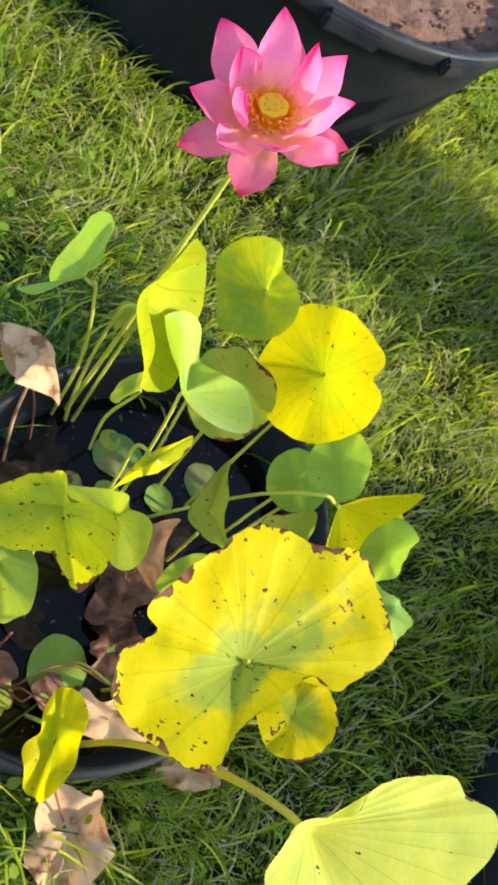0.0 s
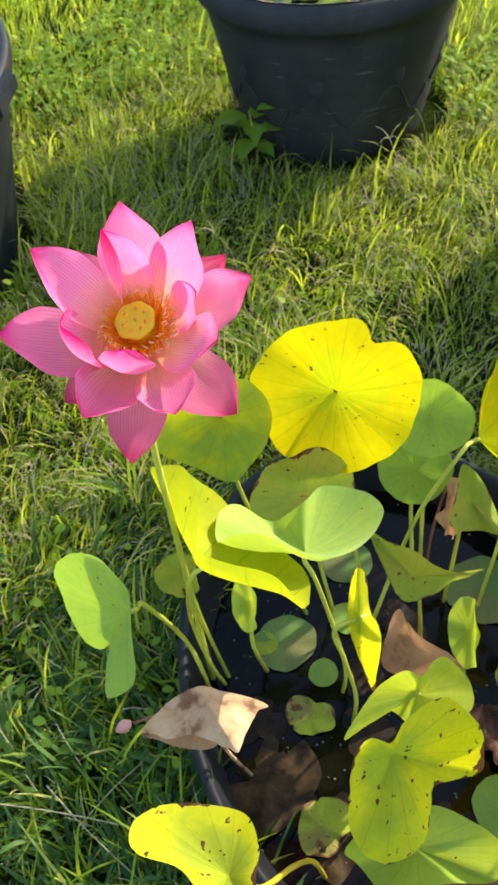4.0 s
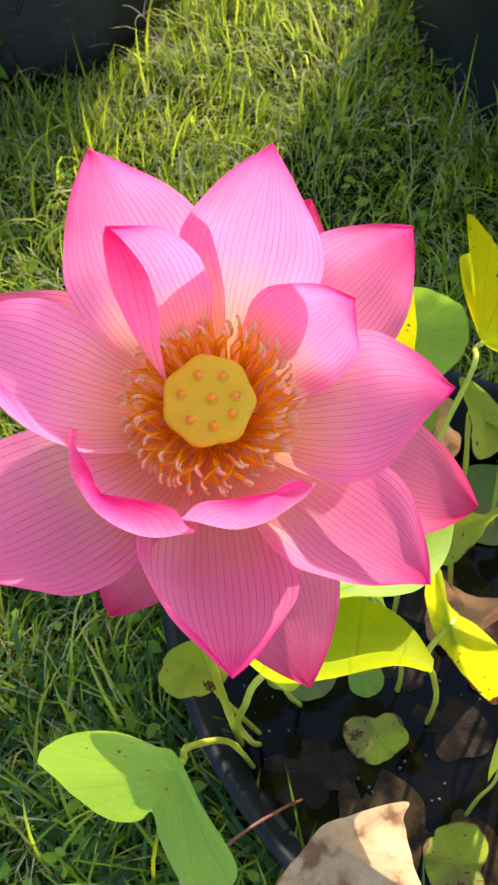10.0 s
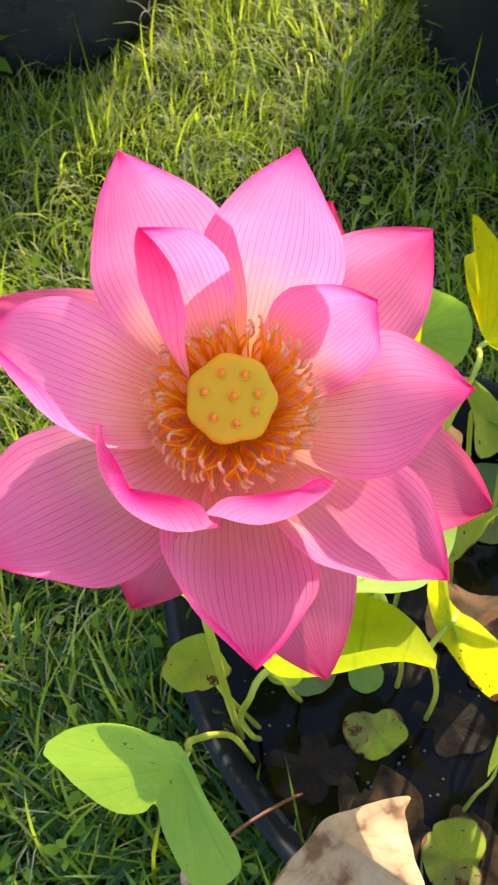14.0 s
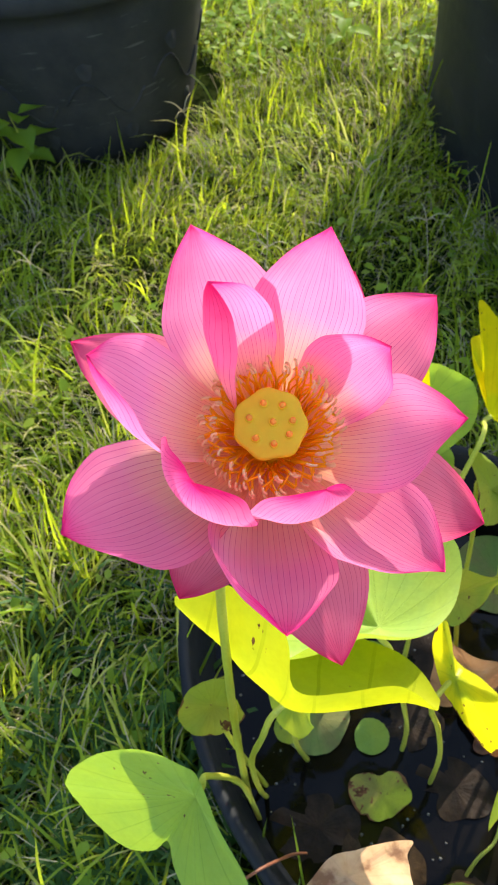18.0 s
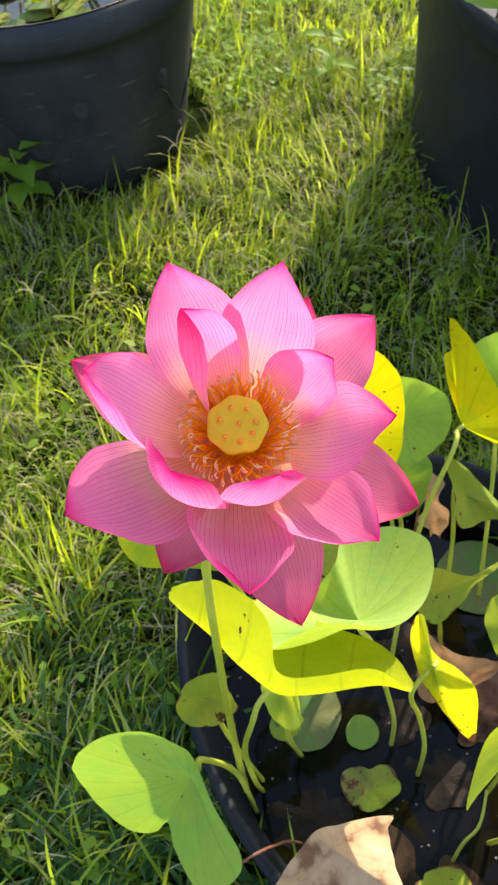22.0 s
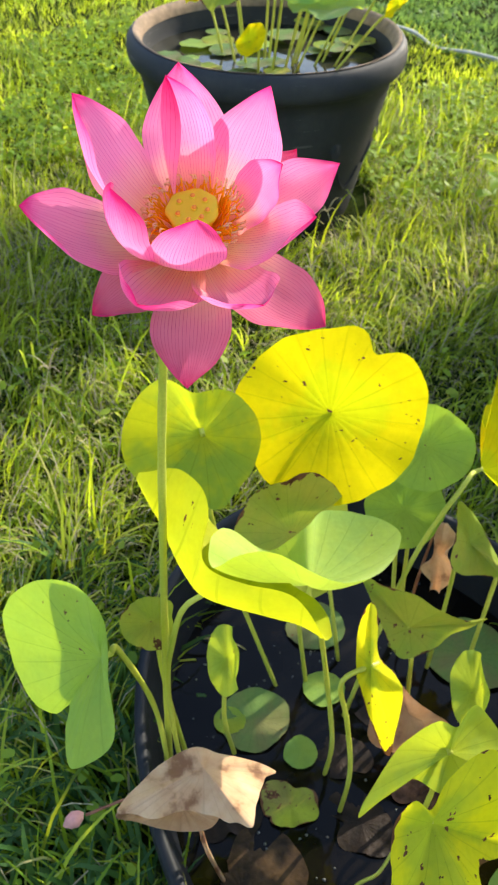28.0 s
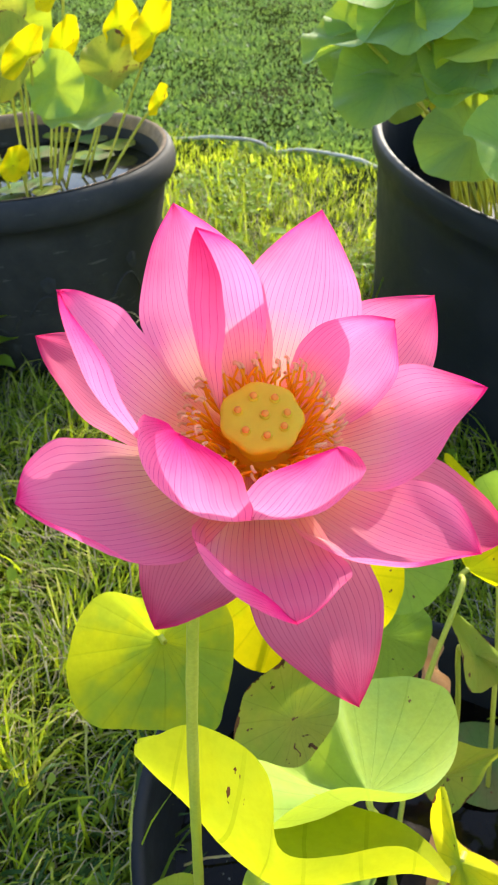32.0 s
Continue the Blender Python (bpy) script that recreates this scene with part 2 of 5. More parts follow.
M_STALK_RED = stalk_material("stalk_red", (0.22, 0.07, 0.04), (0.34, 0.14, 0.07))


def petal_material(name, tip, mid, foot, share):
    m, nt, b, out = mat(name)
    uv, across, along = uv_parts(nt)
    ob = nd(nt, "TexCoord").outputs["Object"]
    blotch = noise_tex(nt, 45, 3, ob)
    edge = calc(nt, "POWER", calc(nt, "ABSOLUTE", calc(nt, "SUBTRACT", calc(nt, "MULTIPLY", across, 2.0), 1.0)), 6.0)
    t = calc(nt, "ADD", along, calc(nt, "MULTIPLY", calc(nt, "SUBTRACT", blotch, 0.5), 0.18))
    t = calc(nt, "ADD", t, calc(nt, "MULTIPLY", edge, 0.10))
    col = ramp(nt, t, [(0.16, foot), (0.52, mid), (0.80, tuple(0.62 * p + 0.38 * q for p, q in zip(mid, tip))), (1.02, tip)])
    v = vein_lines(nt, across, 23, 0.045, (16, 0.05), ob)
    v = calc(nt, "MULTIPLY", v, calc(nt, "ADD", calc(nt, "MULTIPLY", noise_tex(nt, 40, 2, ob), 1.25), 0.12))
    streak = nd(nt, "Mapping", i_Scale=(34.0, 1.6, 1.0))
    nt.links.new(uv, streak.inputs[0])
    fine = noise_tex(nt, 1.0, 3, streak.outputs[0])
    col = mix_col(nt, 0.5, col, ramp(nt, fine, [(0.32, (0.95, 0.70, 0.82)), (0.6, (1.0, 1.0, 1.0))]), "MULTIPLY")
    dark = mix_col(nt, 1.0, col, (0.68, 0.24, 0.56), "MULTIPLY")
    col2 = mix_col(nt, calc(nt, "MULTIPLY", v, 0.95), col, dark)
    nt.links.new(col2, b.inputs["Base Color"])
    b.inputs["Roughness"].default_value = 0.6
    b.inputs["Specular IOR Level"].default_value = 0.12
    n = bump(nt, b, calc(nt, "ADD", v, calc(nt, "MULTIPLY", blotch, 0.5)), 0.25, 0.0006)
    thin(nt, b, out, col2, share, n)
    return m


# foot: the pale petal base, warmed to paint in orange glow round the pod
M_PETAL = petal_material("petal_pink", (0.90, 0.03, 0.25), (1.0, 0.34, 0.565), (1.0, 0.73, 0.40), 0.54)
# outer petals are rosier, and darkened further to paint in their shadow
M_PETAL_OUT = petal_material("petal_rose_shaded", (0.80, 0.035, 0.18), (0.90, 0.27, 0.42), (0.94, 0.52, 0.38), 0.50)


def plain(name, col, rough, grain=60, depth=0.2, dist=0.002, spread=0.35, metal=0.0, share=0.0):
    m, nt, b, out = mat(name)
    ob = nd(nt, "TexCoord").outputs["Object"]
    n, w = noise_tex(nt, grain, 5, ob), noise_tex(nt, grain / 9, 3, ob)
    lo = tuple(c * (1 - spread) for c in col)
    hi = tuple(min(1, c * (1 + spread)) for c in col)
    c = mix_col(nt, 0.5, ramp(nt, n, [(0.3, lo), (0.7, hi)]), ramp(nt, w, [(0.3, lo), (0.7, hi)]))
    nt.links.new(c, b.inputs["Base Color"])
    b.inputs["Roughness"].default_value, b.inputs["Metallic"].default_value = rough, metal
    bump(nt, b, n, depth, dist)
    if share:
        thin(nt, b, out, c, share)
    return m


M_POD = plain("pod_yellow", (0.94, 0.82, 0.03), 0.5, 220, 0.25, 0.0006, 0.06, share=0.45)
M_SEED = plain("carpel_orange", (0.92, 0.36, 0.02), 0.45, 300, 0.1, 0.0004, 0.15)
M_FILAMENT = plain("filament_orange", (1.0, 0.66, 0.012), 0.5, 300, 0.1, 0.0003, 0.0, share=0.65)
M_ANTHER = plain("anther_cream", (1.0, 0.70, 0.34), 0.5, 300, 0.1, 0.0003, 0.1, share=0.4)


def plastic(name, base, rough, scuff):
    """Black pot plastic, dusty and scuffed."""
    m, nt, b, out = mat(name)
    ob = nd(nt, "TexCoord").outputs["Object"]
    n = noise_tex(nt, 7, 6, ob, 0.7)
    f = noise_tex(nt, 180, 3, ob)
    mp = nd(nt, "Mapping", i_Scale=(3, 3, 40))
    nt.links.new(ob, mp.inputs[0])
    s = noise_tex(nt, 3, 4, mp.outputs[0])
    dust = calc(nt, "MULTIPLY", ramp(nt, n, [(0.42, (0, 0, 0)), (0.75, (1, 1, 1))]), scuff)
    col = mix_col(nt, dust, base, (0.06, 0.056, 0.052))
    col = mix_col(nt, calc(nt, "MULTIPLY", calc(nt, "GREATER_THAN", s, 0.68), scuff * 0.5), col, (0.16, 0.15, 0.14))
    nt.links.new(col, b.inputs["Base Color"])
    nt.links.new(ramp(nt, n, [(0.3, (rough,) * 3), (0.7, (min(1, rough + 0.25),) * 3)]), b.inputs["Roughness"])
    b.inputs["Specular IOR Level"].default_value = 0.18
    bump(nt, b, calc(nt, "ADD", f, s), 0.18, 0.0015)
    return m


M_TUB = plastic("plastic_tub", (0.010, 0.012, 0.016), 0.42, 0.25)
M_POT = plastic("plastic_pot", (0.030, 0.030, 0.031), 0.55, 1.0)


def soil_material():
    m, nt, b, out = mat("soil_brown")
    ob = nd(nt, "TexCoord").outputs["Object"]
    n, g = noise_tex(nt, 9, 8, ob, 0.7), noise_tex(nt, 60, 5, ob, 0.7)
    nt.links.new(mix_col(nt, 0.5, ramp(nt, n, [(0.3, (0.070, 0.033, 0.020)), (0.7, (0.26, 0.13, 0.078))]), ramp(nt, g, [(0.3, (0.05, 0.025, 0.016)), (0.7, (0.30, 0.15, 0.095))])), b.inputs["Base Color"])
    b.inputs["Roughness"].default_value = 0.85
    bump(nt, b, calc(nt, "ADD", n, calc(nt, "MULTIPLY", g, 0.6)), 0.9, 0.02)
    return m


M_SOIL = soil_material()


def water_material(name, tint):
    m, nt, b, out = mat(name)
    ob = nd(nt, "TexCoord").outputs["Object"]
    n = noise_tex(nt, 7, 4, ob)
    nt.links.new(ramp(nt, n, [(0.4, tint), (0.75, tuple(5 * c for c in tint))]), b.inputs["Base Color"])
    b.inputs["Roughness"].default_value = 0.06
    b.inputs["IOR"].default_value = 1.33
    b.inputs["Specular IOR Level"].default_value = 0.25
    bump(nt, b, noise_tex(nt, 24, 2, ob), 0.12, 0.004)
    return m


M_WATER = water_material("water_dark", (0.0022, 0.0018, 0.0015))


def ground_material():
    m, nt, b, out = mat("lawn_ground")
    ob = nd(nt, "TexCoord").outputs["Object"]
    a, g, f = noise_tex(nt, 1.3, 4, ob), noise_tex(nt, 14, 6, ob, 0.75), noise_tex(nt, 120, 4, ob, 0.8)
    # tones kept dark, so that gaps between the blades look shaded
    c = mix_col(nt, 0.55, ramp(nt, g, [(0.3, (0.012, 0.018, 0.005)), (0.7, (0.055, 0.080, 0.018))]), ramp(nt, f, [(0.3, (0.010, 0.016, 0.004)), (0.72, (0.075, 0.11, 0.022))]))
    c = mix_col(nt, ramp(nt, a, [(0.45, (0, 0, 0)), (0.7, (0.5, 0.5, 0.5))]), c, (0.12, 0.10, 0.05))
    nt.links.new(c, b.inputs["Base Color"])
    b.inputs["Roughness"].default_value = 0.9
    b.inputs["Specular IOR Level"].default_value = 0.0
    bump(nt, b, calc(nt, "ADD", g, f), 1.0, 0.03)
    return m


M_GROUND = ground_material()
M_BROWN = plain("leaf_brown", (0.30, 0.145, 0.085), 0.8, 35, 0.7, 0.003, 0.5, share=0.15)
M_DIRT = plain("mud_dry", (0.27, 0.18, 0.11), 0.9, 45, 0.8, 0.004, 0.5)
# base lighter than the dark water, to paint in a whitish sky reflection
M_WATER_PALE = water_material("water_pale", (0.014, 0.014, 0.010))


def blade_material(name, cols, through, share):
    """Grass: each blade takes its own tone."""
    m, nt, b, out = mat(name)
    r = nd(nt, "NewGeometry").outputs["Random Per Island"]
    col = ramp(nt, r, cols)
    ob = nd(nt, "TexCoord").outputs["Object"]
    col = mix_col(nt, 0.4, col, ramp(nt, noise_tex(nt, 3, 3, ob), [(0.35, (0.6, 0.62, 0.45)), (0.65, (1.0, 1.0, 0.9))]), "MULTIPLY")
    nt.links.new(col, b.inputs["Base Color"])
    b.inputs["Roughness"].default_value = 0.55
    b.inputs["Specular IOR Level"].default_value = 0.22
    thin(nt, b, out, mix_col(nt, 0.6, col, through), share)
    return m


M_GRASS = blade_material("grass_blade", [(0.0, (0.03, 0.085, 0.012)), (0.28, (0.11, 0.22, 0.024)), (0.6, (0.32, 0.47, 0.03)), (0.88, (0.52, 0.55, 0.09)), (1.0, (0.70, 0.58, 0.30))], (0.84, 0.95, 0.02), 0.55)
# matted grass, darkened to paint in the shade low between the blades
M_THATCH_SHADED = blade_material("thatch_blade_shaded", [(0.0, (0.020, 0.045, 0.008)), (0.6, (0.06, 0.11, 0.018)), (0.9, (0.20, 0.17, 0.06)), (1.0, (0.42, 0.34, 0.18))], (0.30, 0.34, 0.02), 0.35)
M_LAWN = blade_material("lawn_blade", [(0.0, (0.11, 0.22, 0.05)), (0.5, (0.17, 0.29, 0.07)), (1.0, (0.25, 0.35, 0.09))], (0.32, 0.48, 0.07), 0.4)
# crabgrass green is darkened to stand in for shade beside the low tub
M_CRAB_SHADED = blade_material("crabgrass_blade_shaded", [(0.0, (0.03, 0.085, 0.024)), (0.6, (0.07, 0.155, 0.042)), (1.0, (0.13, 0.23, 0.055))], (0.20, 0.34, 0.04), 0.4)
M_STRAW = blade_material("grass_straw", [(0.0, (0.42, 0.33, 0.18)), (1.0, (0.60, 0.52, 0.33))], (0.5, 0.4, 0.2), 0.25)
M_WEED = blade_material("weed_leaf", [(0.0, (0.12, 0.25, 0.03)), (0.6, (0.23, 0.38, 0.045)), (1.0, (0.38, 0.48, 0.06))], (0.72, 0.84, 0.02), 0.55)


# ---------------------------------------------------------------- mesh tools
def mesh_of(name, verts, faces, material, uvs=None, smooth=True):
    me = bpy.data.meshes.new(name)
    me.from_pydata([tuple(v) for v in verts], [], faces)
    if uvs is not None:
        lay = me.uv_layers.new(name="UVMap")
        idx = np.zeros(len(me.loops), dtype=np.int32)
        me.loops.foreach_get("vertex_index", idx)
        lay.data.foreach_set("uv", np.asarray(uvs, dtype=np.float32)[idx].ravel())
    me.materials.append(material)
    if smooth:
        me.polygons.foreach_set("use_smooth", [True] * len(me.polygons))
    me.update()
    return me


def part(name, me, parent=None, label=""):
    ob = new(name, me)
    if parent is not None:
        ob.parent = parent
    return tagged(ob, label) if label else ob


def thing(name, at, label, category, group="", kind=""):
    ob = new(name)
    ob.location = at
    ob.empty_display_size = 0.05
    return tagged(ob, label, category, group, kind)


def sheet(nu, nv, wrap=False):
    """Faces of a grid of nu rows by nv columns."""
    f = []
    for i in range(nu - 1):
        for j in range(nv if wrap else nv - 1):
            k = (j + 1) % nv
            f.append((i * nv + j, i * nv + k, (i + 1) * nv + k, (i + 1) * nv + j))
    return f


def bezier(points, n):
    """A smooth line through the given points (Catmull-Rom)."""
    P = [np.array(p, float) for p in points]
    P = [2 * P[0] - P[1]] + P + [2 * P[-1] - P[-2]]
    out = []
    segs = len(P) - 3
    for s in np.linspace(0, segs, n):
        i = min(int(s), segs - 1)
        t = s - i
        a, b, c, d = P[i:i + 4]
        out.append(0.5 * (2 * b + (c - a) * t + (2 * a - 5 * b + 4 * c - d) * t * t + (3 * b - a - 3 * c + d) * t ** 3))
    return np.array(out)


def tube_mesh(name, points, radius, material, n=24, sides=10, end=None):
    line = bezier(points, n)
    end = radius if end is None else end
    verts, uvs = [], []
    side = None
    for i, p in enumerate(line):
        t = line[min(i + 1, n - 1)] - line[max(i - 1, 0)]
        t = t / (np.linalg.norm(t) + 1e-9)
        ref = np.array([0.3, 0.9, 0.2]) if side is None else side
        side = ref - t * (ref @ t)
        side /= np.linalg.norm(side)
        other = np.cross(t, side)
        r = radius + (end - radius) * i / (n - 1)
        r *= 1 + 0.05 * math.sin(i * 1.7)
        for k in range(sides):
            a = 2 * math.pi * k / sides
            verts.append(p + r * (math.cos(a) * side + math.sin(a) * other))
            uvs.append((k / sides, i / (n - 1)))
    faces = sheet(n, sides, True)
    faces += [tuple(range(sides - 1, -1, -1)), tuple((n - 1) * sides + k for k in range(sides))]
    return mesh_of(name, verts, faces, material, uvs)


def lathe_mesh(name, profile, material, sides=72, oval=(1, 1), wobble=0.0, close=False):
    verts, uvs = [], []
    for i, (r, z) in enumerate(profile):
        for k in range(sides):
            a = 2 * math.pi * k / sides
            w = 1 + wobble * noise.noise((math.cos(a) * 1.5, math.sin(a) * 1.5, z * 3))
            verts.append((r * oval[0] * w * math.cos(a), r * oval[1] * w * math.sin(a), z))
            uvs.append((k / sides, i / max(1, len(profile) - 1)))
    faces = sheet(len(profile), sides, True)
    if close:
        faces.append(tuple((len(profile) - 1) * sides + k for k in range(sides)))
    return mesh_of(name, verts, faces, material, uvs)


def bend(P, axis, off, angle, rad):
    """Rolls the part of a sheet that lies past a line: axis and angle in degrees, off and rad in metres."""
    d = np.array([math.cos(radians(axis)), math.sin(radians(axis))])
    s = P[:, 0] * d[0] + P[:, 1] * d[1] - off
    full = radians(abs(angle))
    sign = 1 if angle > 0 else -1
    th = np.clip(s / rad, 0, full)
    rest = np.maximum(0, s - rad * full)
    along = rad * np.sin(th) + rest * np.cos(full * (s > rad * full)) * 1.0
    lift = rad * (1 - np.cos(th)) + rest * math.sin(full)
    z = P[:, 2].copy()
    Q = P.copy()
    m = s > 0
    new_s = along - sign * z * np.sin(th)
    Q[m, 0] += ((new_s - s)[m]) * d[0]
    Q[m, 1] += ((new_s - s)[m]) * d[1]
    Q[m, 2] = (sign * lift + z * np.cos(th))[m]
    return Q


def leaf_sheet(name, r, material, dip=0.12, cup=0.0, wave=0.05, waves=5, lobes=(), folds=(), oval=1.0, seed=0, nr=16, na=84, skew=(0, 0)):
    """A round lotus leaf about its stalk point. lobes: (angle, width, depth) of notches (negative) or bulges."""
    rnd = random.Random(seed)
    ph = [rnd.uniform(0, 6.28) for _ in range(4)]
    verts, uvs = [(skew[0], skew[1], 0.0)], [(0.0, 0.0)]
    A = np.arange(na) * 2 * math.pi / na
    R = r * (1 + 0.035 * np.sin(2 * A + ph[0]) + 0.025 * np.sin(3 * A + ph[1]) + 0.012 * np.sin(7 * A + ph[2]) + 0.006 * np.sin(17 * A + ph[3]))
    for ang, wid, dep in lobes:
        d = (A - radians(ang) + math.pi) % (2 * math.pi) - math.pi
        R = R * (1 + dep * np.exp(-(d / radians(wid)) ** 2))
    P, U = [(skew[0], skew[1], -dip * r)], [(0.0, 0.0)]
    for i in range(1, nr + 1):
        u = i / nr
        x, y = R * u * np.cos(A) + skew[0] * (1 - u), R * u * np.sin(A) * oval + skew[1] * (1 - u)
        z = r * (-dip * math.exp(-(u / 0.42) ** 2) + cup * u * u + wave * u * u * np.sin(waves * A + ph[2]) + 0.4 * wave * u ** 3 * np.sin((waves + 4) * A + ph[0]))
        z = z + r * 0.005 * np.cos(21 * A) * (1 - u) * u * 2
        P += list(zip(x, y, z))
        U += [(a / (2 * math.pi), u) for a in A]
    P = np.array(P)
    for fold in folds:
        P = bend(P, *fold)
    faces = [(0, 1 + k, 1 + (k + 1) % na) for k in range(na)]
    for i in range(nr - 1):
        a, b = 1 + i * na, 1 + (i + 1) * na
        faces += [(a + k, b + k, b + (k + 1) % na, a + (k + 1) % na) for k in range(na)]
    U[0] = (0.5, 0.0)
    return mesh_of(name, P, faces, material, U)


def frame_of(at, normal, heading):
    n = Vector(normal).normalized()
    x = Vector(heading) - n * n.dot(Vector(heading))
    x.normalize()
    y = n.cross(x)
    m = Matrix((x, y, n)).transposed().to_4x4()
    m.translation = at
    return m


def lotus_leaf(at, normal, heading, r, material, label, stalk=None, thick=0.0029, stalk_mat=None, group="lotus leaves", **shape):
    """A leaf and its stalk, which come up out of the mud as one thing. at: the stalk point. stalk: the points below it, down to the mud."""
    foot = stalk[-1] if stalk else at
    top = thing("lotus_leaf", foot, label, "leaf", group)
    back = Matrix.Translation(-Vector(foot))
    b = part("blade", leaf_sheet("blade", r, material, **shape), top)
    b.matrix_local = back @ frame_of(at, normal, heading)
    if stalk:
        n = Vector(normal).normalized()
        dip = shape.get("dip", 0.12) * r
        start = Vector(at) - n * (dip + 0.001)
        pts = [start, start - n * 0.018] + [Vector(p) for p in stalk]
        s = part("stalk", tube_mesh("stalk", pts, thick, stalk_mat or M_STALK, 30, 10, thick * 1.15), top)
        s.matrix_local = back
    return top


def ring(points, n):
    """A closed smooth line through the given points."""
    P = [np.array(p, float) for p in points]
    k = len(P)
    out = []
    for s in np.arange(n) * k / n:
        i = int(s)
        t = s - i
        a, b, c, d = (P[(i + j - 1) % k] for j in range(4))
        out.append(0.5 * (2 * b + (c - a) * t + (2 * a - 5 * b + 4 * c - d) * t * t + (3 * b - a - 3 * c + d) * t ** 3))
    return np.array(out)


def rim_sheet(name, centre, rim, material, bow=0.0, dip=0.04, rough=0.012, seed=0, nr=18, na=126, pleat=0.0):
    """A leaf whose edge runs through a few corners and whose ribs run out from its stalk point."""
    C = np.array(centre, float)
    R = ring(rim, na)
    N = np.zeros(3)
    for k in range(na):
        N += np.cross(R[k] - C, R[(k + 1) % na] - C)
    N /= np.linalg.norm(N)
    if N[2] < 0:
        N = -N
    size = np.linalg.norm(R - C, axis=1).mean()
    rnd = random.Random(seed)
    o = Vector((rnd.uniform(-9, 9), rnd.uniform(-9, 9), 0))
    P, U = [C - N * dip * size], [(0.5, 0.0)]
    A = np.arange(na) * 2 * math.pi / na
    for i in range(1, nr + 1):
        u = i / nr
        for k in range(na):
            p = C + (R[k] - C) * u
            q = Vector(p) * 9 + o
            h = -dip * math.exp(-(u / 0.3) ** 2) - bow * (u - u * u) * 4 * 0.25 + rough * u * 4 * noise.noise(q) + rough * 1.5 * u * noise.noise(q * 3) + 0.006 * math.cos(21 * A[k]) * u * (1.15 - u) + pleat * u * (abs(math.sin(3.5 * A[k] + 0.6)) + 0.5 * abs(math.sin(8 * A[k])) - 0.8)
            w = u ** 3 * rough * 1.6
            jag = 1 + w * noise.noise(q * 5)
            P.append(C + (p - C) * jag + N * h * size)
        U += [(a / (2 * math.pi), u) for a in A]
    faces = [(0, 1 + k, 1 + (k + 1) % na) for k in range(na)]
    for i in range(nr - 1):
        a, b = 1 + i * na, 1 + (i + 1) * na
        faces += [(a + k, b + k, b + (k + 1) % na, a + (k + 1) % na) for k in range(na)]
    return mesh_of(name, P, faces, material, U), N


def rim_leaf(centre, rim, material, label, stalk, thick=0.0029, stalk_mat=None, name="lotus_leaf", group="lotus leaves", under=0.012, **shape):
    foot = stalk[-1]
    top = thing(name, foot, label, "leaf", group)
    back = Matrix.Translation(-Vector(foot))
    me, n = rim_sheet("blade", centre, rim, material, **shape)
    b = part("blade", me, top)
    b.matrix_local = back
    n = Vector(n)
    start = Vector(centre) - n * 0.003
    pts = [start, start - n * under] + [Vector(p) for p in stalk]
    s = part("stalk", tube_mesh("stalk", pts, thick, stalk_mat or M_STALK, 34, 10, thick * 1.15), top)
    s.matrix_local = back
    return top


def trough_leaf(near, keel, far, material, label, stalk, seed, nu=44, nv=23):
    """A leaf folded along a keel: each cross-section curves from the near edge through the keel to the far edge."""
    A, K, B = bezier(near, nu), bezier(keel, nu), bezier(far, nu)
    V, U = [], []
    for i in range(nu):
        ctl = 2 * K[i] - 0.5 * (A[i] + B[i])
        for j in range(nv):
            v = j / (nv - 1)
            q = (1 - v) ** 2 * A[i] + 2 * v * (1 - v) * ctl + v * v * B[i]
            V.append(q + 0.0022 * noise.noise_vector(Vector(q) * 26 + Vector((seed, 0, 0))))
            U.append((0.5 + 0.32 * (i / (nu - 1) - 0.5) * (1 if v < 0.5 else -1), abs(2 * v - 1)))
    top = thing("lotus_leaf", stalk[-1], label, "leaf", "lotus leaves")
    back = Matrix.Translation(-Vector(stalk[-1]))
    part("blade", mesh_of("blade", V, sheet(nu, nv), material, U), top).matrix_local = back
    part("stalk", tube_mesh("stalk", stalk, 0.0029, M_STALK, 34, 10, 0.0033), top).matrix_local = back
    return top


# ---------------------------------------------------------------- the ground
POT = dict(c=(-0.11, 0.837), a=0.444, b=0.337, way=(0.58, 0.81), rim=0.16)
TUBS = {"soil": ((-0.19, 2.79), 0.77, 0.765, 0.0), "far": ((1.26, 2.04), 0.375, 0.375, 0.0), "side": ((1.42, 0.645), 0.74, 0.52, 27.0)}


def inside(x, y, c, a, b, turn):
    ca, sa = math.cos(radians(turn)), math.sin(radians(turn))
    dx, dy = x - c[0], y - c[1]
    return ((dx * ca + dy * sa) / a) ** 2 + ((dy * ca - dx * sa) / b) ** 2 < 1


POT_TURN = math.degrees(math.atan2(POT["way"][1], POT["way"][0]))


def build_ground():
    n, half = 60, 60.0
    xs = np.sign(np.linspace(-1, 1, n)) * np.abs(np.linspace(-1, 1, n)) ** 2.5 * half
    V = []
    for y in xs:
        for x in xs:
            px, py = x + 0.6, y + 1.5
            d = math.hypot(x, y)
            z = 0.014 * noise.noise((px * 1.7, py * 1.7, 0)) + 0.006 * noise.noise((px * 6, py * 6, 3))
            V.append((px, py, z if d < 8 else z * 2))
    ob = new("ground", mesh_of("ground", V, sheet(n, n), M_GROUND))
    tagged(ob, "sunlit lawn of rough uneven grass", "ground", kind="structure")


build_ground()


